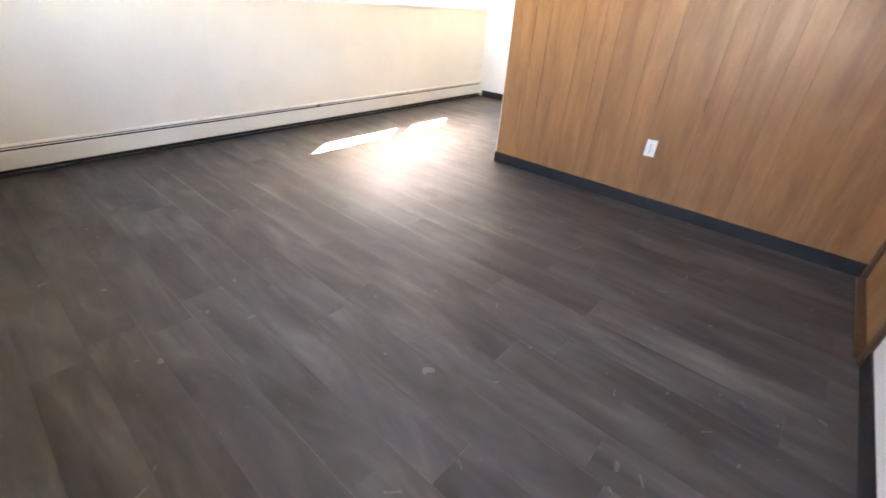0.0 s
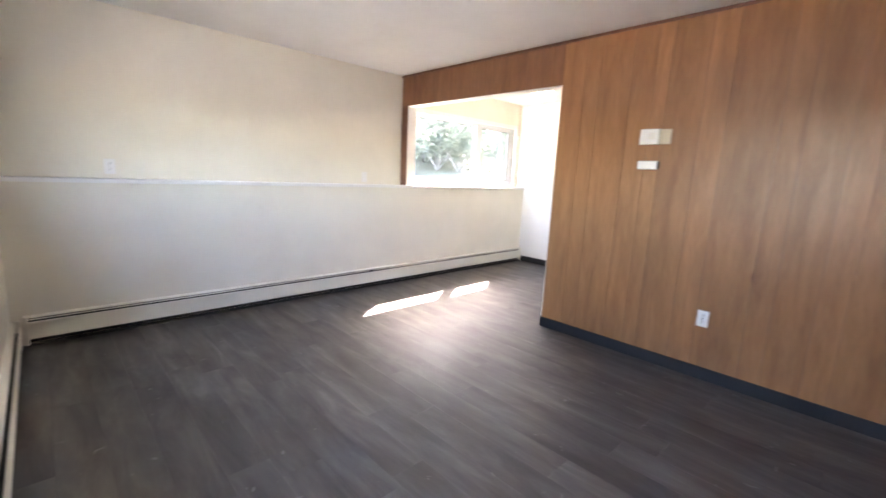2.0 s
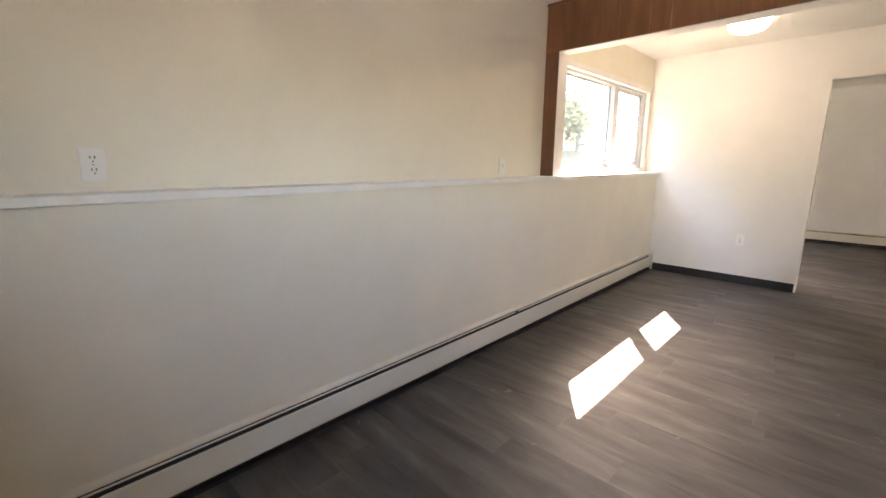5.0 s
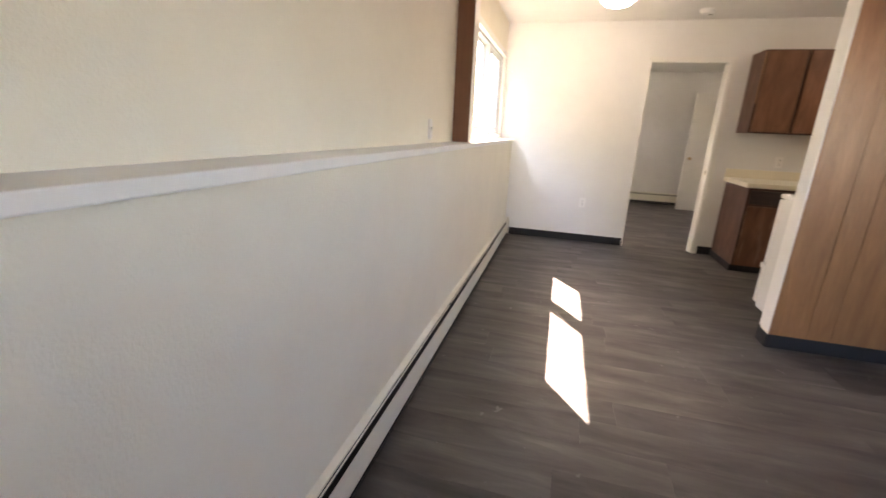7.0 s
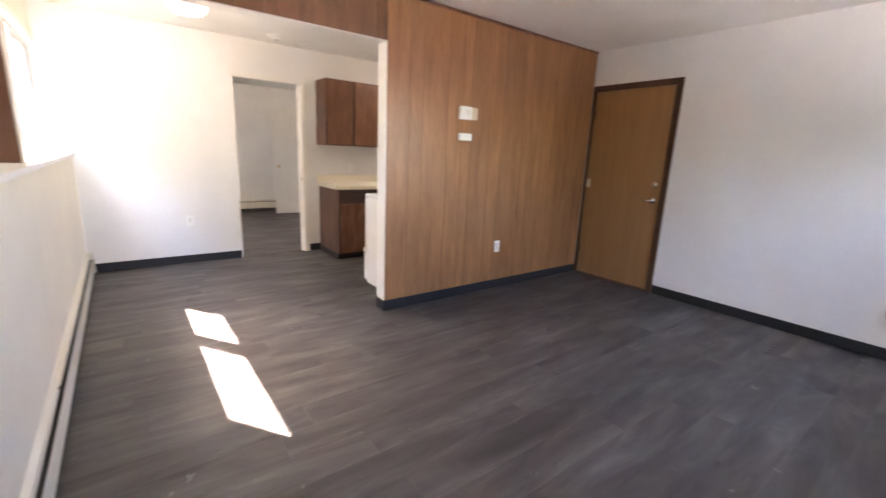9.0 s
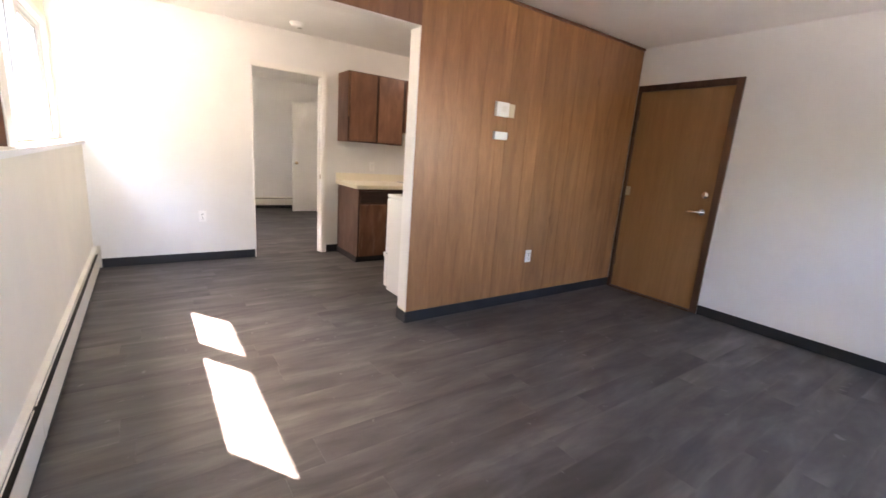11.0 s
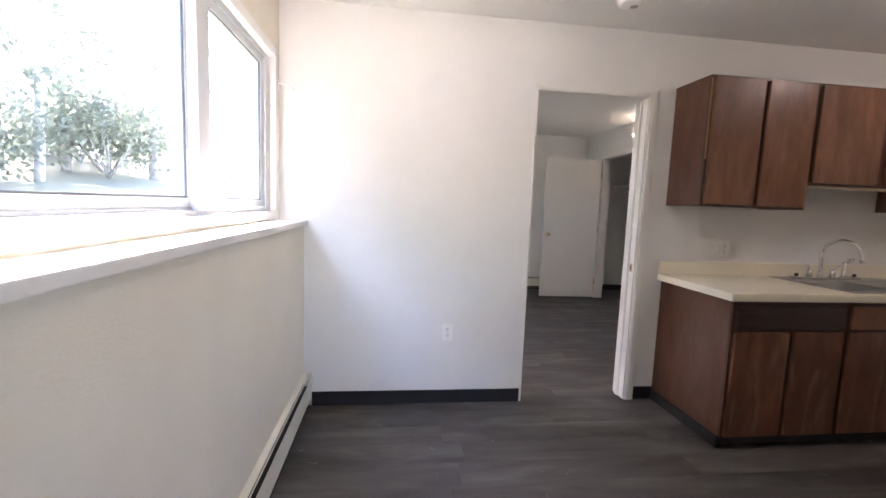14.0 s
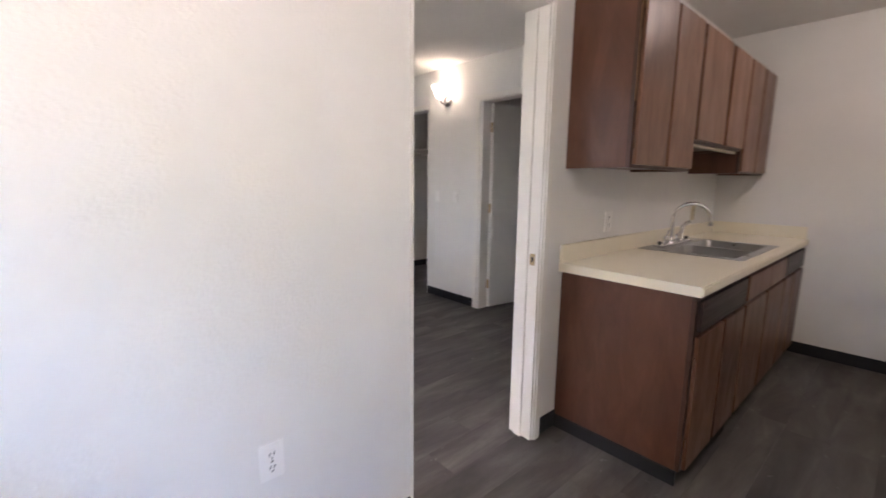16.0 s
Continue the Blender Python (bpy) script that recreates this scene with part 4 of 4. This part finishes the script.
for bx, by, br in ((0.2, 0.45, 0.105), (0.56, 0.45, 0.08), (0.2, 0.18, 0.08), (0.56, 0.18, 0.105)):
    cx, cy = RX0 + bx, RY0 + by
    pan = part("drip_pan", lathe([(0.001, 0.907), (br + 0.018, 0.907), (br + 0.02, 0.912), (br + 0.008, 0.9125), (br - 0.01, 0.9085), (0.001, 0.908)], 28, "z", (cx, cy, 0.0003)), CHROME, rg, "chrome drip pan", True)
    turns = 3.6
    sp_ = [(cx + (0.02 + (br - 0.022) * k / 100) * math.cos(2 * math.pi * turns * k / 100), cy + (0.02 + (br - 0.022) * k / 100) * math.sin(2 * math.pi * turns * k / 100), 0.9175) for k in range(101)]
    part("coil", tube(sp_, 0.0055, 6), IRON, pan, "black coil element", True)

hd = thing("range_hood", (2.7, 0.34, 1.47), "white metal range hood above the stove", "range hood")
part("canopy", prism([(0.1225, 1.47), (0.56, 1.47), (0.56, 1.492), (0.43, 1.595), (0.1225, 1.595)], 2.33, 3.09, "x"), ENAMEL, hd)
part("filter", box(2.40, 3.02, 0.17, 0.5, 1.462, 1.4695, 0.002), DAMPER, hd, "grey grease filter underneath")
hc = thing("wall_cabinet", (2.7, 0.28, 1.6), "brown wooden cabinet above the range hood", "cabinet", "wall cabinets")
part("body", box(2.33, 3.09, 0.1225, 0.425, 1.597, UT, 0.002), CABF, hc)
part("door", box(2.35, 2.705, 0.4255, 0.4435, 1.612, UT - 0.014, 0.004), CABD, hc)
part("door", box(2.715, 3.07, 0.4255, 0.4435, 1.612, UT - 0.014, 0.004), CABD, hc)

fe = thing("fire_extinguisher", (2.19, 0.185, 1.08), "small red fire extinguisher on the kitchen side of the partition", "extinguisher")
part("cylinder", lathe([(0.001, 1.085), (0.034, 1.085), (0.04, 1.095), (0.04, 1.31), (0.036, 1.335), (0.018, 1.352), (0.001, 1.352)], 24, "z", (2.19, 0.185, 0)), RED, fe, "", True)
part("label_band", lathe([(0.0402, 1.15), (0.0406, 1.151), (0.0406, 1.215), (0.0402, 1.216)], 24, "z", (2.19, 0.185, 0)), PLATE, fe, "white label", True)
part("valve", lathe([(0.001, 1.352), (0.014, 1.352), (0.014, 1.385), (0.001, 1.385)], 12, "z", (2.19, 0.185, 0)), DARKP, fe, "black valve", True)
part("squeeze_lever", boxes((2.18, 2.2, 0.16, 0.245, 1.385, 1.394, 0.002), (2.18, 2.2, 0.175, 0.24, 1.404, 1.412, 0.002)), RED, fe)
part("bracket", box(2.165, 2.215, 0.1225, 0.144, 1.12, 1.30, 0.002), DARKP, fe, "black wall bracket")

# ---- bedroom ----
structure("trim_closet", boxes(
    (BED_SIDE - 0.014, BED_SIDE + 0.11, 5.58, 5.6195, 0.0005, 2.045), (BED_SIDE + 0.002, BED_SIDE + 0.098, 4.8705, 4.882, 0.0005, 2.045),
    (BED_SIDE - 0.014, BED_SIDE + 0.11, 4.8705, 5.6195, 2.0455, 2.0595), (BED_SIDE - 0.016, BED_SIDE - 0.0005, 5.622, 5.67, 0.0005, 2.10),
    (BED_SIDE - 0.016, BED_SIDE - 0.0005, 4.8705, 5.6215, 2.062, 2.10)), TRIM, "white painted closet door frame", "door frame")
structure("trim_bathroom", boxes(
    (BED_SIDE - 0.012, BED_SIDE + 0.11, 4.05, 4.0795, 0.0005, 2.03), (BED_SIDE - 0.012, BED_SIDE + 0.11, 3.3005, 3.32, 0.0005, 2.03),
    (BED_SIDE - 0.012, BED_SIDE + 0.11, 3.3005, 4.0795, 2.0305, 2.0395), (BED_SIDE - 0.017, BED_SIDE - 0.0005, 4.081, 4.135, 0.0005, 2.09),
    (BED_SIDE - 0.017, BED_SIDE - 0.0005, 3.29, 4.0805, 2.041, 2.09)), TRIM, "white painted bathroom door frame", "door frame")


def room_door(name, hinge, turn, width, label):
    """A flush door; local x runs from the hinge along the leaf."""
    d = thing(name, (0, 0, 0), label, "door", "", "structure")
    part("leaf", box(0.003, width, -0.0175, 0.0175, 0.012, 2.02, 0.002), DOORW, d)
    for s in (-1, 1):
        k = part("knob", lathe([(0.001, 0.0), (0.028, 0.0), (0.026, 0.006), (0.011, 0.01), (0.011, 0.03), (0.026, 0.042), (0.027, 0.056), (0.018, 0.064), (0.001, 0.066)], 18, "y", (0, 0, 0)), BRASS, d, "satin brass knob", True)
        k.matrix_parent_inverse = Matrix.Identity(4)
        k.matrix_basis = pose(width - 0.065, s * 0.0176, 0.93, 0, 0, 0 if s > 0 else 180)
    for hz in (0.25, 1.02, 1.80):
        part("hinge", boxes((-0.003, 0.002, -0.016, 0.016, hz - 0.045, hz + 0.045), (-0.006, 0.004, 0.0176, 0.026, hz - 0.045, hz + 0.045, 0.002)), BRASS, d, "brass butt hinge")
    d.matrix_basis = pose(*hinge, 0, 0, turn)
    return d


room_door("door_2", (BED_SIDE - 0.035, 5.60, 0), 178, 0.81, "flush white closet door standing open in the bedroom")
room_door("door_3", (BED_SIDE + 0.10, 4.03, 0), -8, 0.72, "flush white bathroom door standing open")

shf = thing("closet_shelf", (4.1, 5.4, 1.68), "closet shelf with a hanging rod below", "shelf")
part("board", box(BED_SIDE + 0.5, EASTK - 0.001, 4.56, BED_BACK - 0.01, 1.68, 1.70, 0.002), TRIM, shf)
part("cleat", box(BED_SIDE + 0.52, EASTK - 0.03, BED_BACK - 0.022, BED_BACK - 0.0095, 1.615, 1.679, 0.002), TRIM, shf)
part("rod", tube([(BED_SIDE + 0.6, 4.56, 1.62), (BED_SIDE + 0.6, BED_BACK - 0.01, 1.62)], 0.015, 12), TRIM, shf, "white hanging rod", True)

sc = thing("wall_sconce", (BED_SIDE, 4.55, 2.130), "lit wall sconce with a white glass shade", "wall lamp")
part("backplate", lathe([(0.001, 0.0), (0.055, 0.0), (0.05, 0.012), (0.02, 0.02), (0.001, 0.021)], 20, "x", (BED_SIDE - 0.0215, 4.55, 2.090)), STEEL, sc, "", True)
part("arm", tube([(BED_SIDE - 0.015, 4.55, 2.090), (BED_SIDE - 0.06, 4.55, 2.055), (BED_SIDE - 0.105, 4.55, 2.070), (BED_SIDE - 0.115, 4.55, 2.105)], 0.008, 8), STEEL, sc, "", True)
part("shade", lathe([(0.001, 2.105), (0.03, 2.105), (0.038, 2.120), (0.06, 2.170), (0.09, 2.225), (0.086, 2.227), (0.055, 2.170), (0.03, 2.125), (0.001, 2.120)], 24, "z", (BED_SIDE - 0.115, 4.55, 0)), SCONCEG, sc, "lit white glass shade", True)

# ---- outdoors ----


def ground_sheet():
    bm = bmesh.new()
    def height(x, y):
        d = max(0.0, -x - 3.0, (-y - 6.0) * 0.4)
        return -0.14 + min(2.4, d * 0.16) + min(1.5, max(0.0, y - 6.5) * 0.1) + (noise.noise(Vector((x * 0.2, y * 0.2, 0))) * 0.25 if d > 0.5 else 0)
    cs = [-400, -150, -70, -45] + [-36 + 2 * k for k in range(37)] + [45, 80, 150, 400]
    g = [[bm.verts.new((x, y, height(x, y))) for y in cs] for x in cs]
    for i in range(len(cs) - 1):
        for j in range(len(cs) - 1):
            bm.faces.new((g[i][j], g[i + 1][j], g[i + 1][j + 1], g[i][j + 1]))
    bmesh.ops.recalc_face_normals(bm, faces=bm.faces)
    return bm, height


gbm, ground_z = ground_sheet()
tagged(link_mesh("ground", gbm, GRASS, True), "rough green grassy slope outside", "ground", "", "structure")


def leaf_cloud(centres, count, size, rng):
    vs, fs = [], []
    for _ in range(count):
        c, r = rng.choice(centres)
        p = Vector(c) + Vector((rng.gauss(0, 1), rng.gauss(0, 1), rng.gauss(0, 0.8))) * r
        a = Vector((rng.uniform(-1, 1), rng.uniform(-1, 1), rng.uniform(-1, 1))).normalized()
        b = a.orthogonal().normalized()
        s = size * rng.uniform(0.5, 1.3)
        k = len(vs)
        vs += [p - a * s, p + b * s * 0.5, p + a * s, p - b * s * 0.5]
        fs.append((k, k + 1, k + 2, k + 3))
    me = bpy.data.meshes.new("crown")
    me.from_pydata(vs, [], fs)
    me.materials.append(LEAF)
    return new("crown", me)


def tree(x, y, h, leafy, seed):
    rng = random.Random(seed)
    away = math.hypot(x, y - 1.2)
    if (Vector((x, y - 1.2)).normalized() - Vector((-0.5625, 0.827))).length < 0.45:
        h = min(h, away * 0.6)
    z = ground_z(x, y) - 0.1
    t = thing("tree", (x, y, z), "slender woodland tree with thin leafy branches, dense ones added as light screen" if leafy > 500 else "bare slender woodland tree", "tree", "trees outside")
    bend = rng.uniform(-0.3, 0.3)
    pts = [(x + bend * (k / 6) ** 2, y + bend * 0.6 * math.sin(k), z + h * k / 6) for k in range(7)]
    part("trunk", tube(pts, [0.14 * (1 - 0.13 * k) * h / 9 for k in range(7)], 8), BARK, t, "", True)
    centres = []
    for k in range(13):
        f = 0.3 + 0.7 * k / 13
        a = rng.uniform(0, 6.28)
        ln = h * rng.uniform(0.14, 0.3) * (1.15 - f * 0.7)
        p0 = Vector((x + bend * f * f, y, z + h * f))
        p1 = p0 + Vector((math.cos(a) * ln, math.sin(a) * ln, ln * 0.55))
        pm = (p0 + p1) / 2 + Vector((0, 0, -0.06 * ln))
        part("limb", tube([p0, pm, p1], [0.035 * (1.2 - f), 0.024 * (1.2 - f), 0.008], 5), BARK, t, "", True)
        centres += [(p1, 0.4 * h / 9), (pm, 0.28 * h / 9)]
    if leafy:
        c = leaf_cloud(centres, leafy, 0.14, rng)
        c.parent = t
        c.matrix_parent_inverse = t.matrix_world.inverted()
    return t


def shrub(x, y, s, seed):
    rng = random.Random(seed)
    z = ground_z(x, y)
    t = thing("shrub", (x, y, z), "low green shrub on the slope, larger ones added as light screen", "shrub", "shrubs outside")
    centres = []
    for k in range(7):
        a = rng.uniform(0, 6.28)
        p1 = Vector((x + math.cos(a) * s * 0.6, y + math.sin(a) * s * 0.6, z + s * rng.uniform(0.5, 1.1)))
        part("stem", tube([(x, y, z - 0.05), ((x + p1.x) / 2, (y + p1.y) / 2, z + s * 0.4), p1], [0.03, 0.02, 0.006], 5), BARK, t, "", True)
        centres.append((p1, 0.3 * s))
    c = leaf_cloud(centres, int(700 * max(1.2, s * s)), 0.1, rng)
    c.parent = t
    c.matrix_parent_inverse = t.matrix_world.inverted()
    return t


rt = random.Random(11)
for k in range(64):
    ty = -14 + k * 0.62 + rt.uniform(-0.8, 0.8)
    # Trees at y < 0 added thick as a light screen for the north wall.
    tree(-8 - rt.uniform(0, 20 if ty > 1 else 7), ty, rt.uniform(7, 12), (420, 240, 560)[k % 3] * (2 if ty > 0 else 8), 100 + k)
for k in range(8):
    tree(-8 + k * 2.4 + rt.uniform(-0.8, 0.8), -19 - rt.uniform(0, 8), rt.uniform(6.5, 9), 160, 200 + k)
for k in range(40):
    shrub(-7 - rt.uniform(0, 9), -9 + k * 0.85 + rt.uniform(-0.6, 0.6), rt.uniform(0.9, 2.1), 300 + k)
for k in range(5):
    shrub(-4 + k * 2.0 + rt.uniform(-0.6, 0.6), -16 - rt.uniform(0, 3), rt.uniform(0.9, 1.6), 400 + k)

# Added row of large shrubs that keeps low southwest skylight off the kitchen wall.
for k in range(22):
    shrub(-2.6 - 0.42 * k + rt.uniform(-0.5, 0.5), -11.5 - rt.uniform(0, 4.5), rt.uniform(2.7, 3.7), 500 + k)

# pale car parked beside the slope
def parked_car(at, turn):
    c = thing("parked_car", (0, 0, 0), "pale silver hatchback parked outside on the grass", "car")
    def shell(profile, half, tuck):
        bm = prism(profile, -half, half, "x")
        top = max(q[1] for q in profile)
        low = min(q[1] for q in profile)
        for v in bm.verts:
            v.co.x *= 1 - tuck * (v.co.z - low) / (top - low)
        bmesh.ops.bevel(bm, geom=list(bm.edges), offset=0.05, segments=3, affect="EDGES", profile=0.6)
        return bm
    part("body", shell([(-2.05, 0.3), (-2.1, 0.55), (-2.0, 0.78), (-1.1, 0.92), (1.7, 0.95), (2.0, 0.86), (2.05, 0.5), (2.0, 0.3)], 0.86, 0.05), CARP, c, "", True)
    cab = part("cabin", shell([(-1.15, 0.9), (-0.45, 1.38), (0.2, 1.46), (1.2, 1.4), (1.8, 0.93)], 0.8, 0.2), CARP, c, "", True)
    part("windscreen", prism([(-1.17, 0.96), (-1.16, 0.975), (-0.52, 1.375), (-0.5, 1.36)], -0.62, 0.62, "x"), GASKET, cab, "dark windscreen")
    part("rear_window", prism([(1.31, 1.345), (1.33, 1.35), (1.76, 1.0), (1.74, 0.99)], -0.6, 0.6, "x"), GASKET, cab, "dark rear window")
    for s in (-1, 1):
        for a, b in ((-0.75, 0.15), (0.22, 1.2)):
            w = box(0.66, 0.765, a, b, 1.0, 1.3, 0.03)
            for v in w.verts:
                v.co.x = s * (v.co.x - (v.co.z - 1.0) * 0.24 + 0.02)
            bmesh.ops.recalc_face_normals(w, faces=w.faces)
            part("side_window", w, GASKET, cab, "dark side window")
        part("headlight", box(s * 0.66 - 0.14, s * 0.66 + 0.14, -2.09, -1.98, 0.6, 0.72, 0.03), PLATE, c, "clear headlight")
        part("tail_light", box(s * 0.68 - 0.1, s * 0.68 + 0.1, 1.94, 2.045, 0.62, 0.8, 0.03), RED, c, "red tail light")
        for y in (-1.3, 1.3):
            tyre = part("wheel", lathe([(0.18, -0.1), (0.3, -0.1), (0.32, -0.06), (0.32, 0.06), (0.3, 0.1), (0.18, 0.1)], 24, "x", (s * 0.76, y, 0.32)), DARKP, c, "black tyre", True)
            part("rim", lathe([(0.001, -0.09), (0.19, -0.09), (0.19, 0.09), (0.001, 0.09)], 20, "x", (s * 0.77, y, 0.32)), STEEL, tyre, "metal rim")
    c.matrix_basis = pose(at[0], at[1], ground_z(*at), 0, 0, turn)
    return c


parked_car((-4.45, 12.9), 20)

# ---- floor planks, last ----
PW, PL = 0.178, 1.22
plank_bm = box(0.0, PL - 0.0008, 0.0, PW - 0.0008, -0.004, 0.0)
plank_me = bpy.data.meshes.new("plank")
plank_bm.to_mesh(plank_me)
plank_bm.free()
plank_me.materials.append(VINYL)
rp = random.Random(5)


def plank(x0, x1, y):
    me = plank_me
    if x1 - x0 < PL - 0.001:
        bm = box(0.0, x1 - x0 - 0.0008, 0.0, PW - 0.0008, -0.004, 0.0)
        me = bpy.data.meshes.new("plank")
        bm.to_mesh(me)
        bm.free()
        me.materials.append(VINYL)
    ob = new("plank", me)
    ob.parent = floor
    ob.location = (x0, y, rp.uniform(-0.00008, 0.0))


y = -3.45
while y < 6.2:
    x = -rp.uniform(0.05, PL - 0.2)
    while x < EASTK:
        a, b = max(x, 0.0), min(x + PL, EASTK)
        if b - a > 0.03:
            plank(a, b, y)
        x += PL
    y += PW
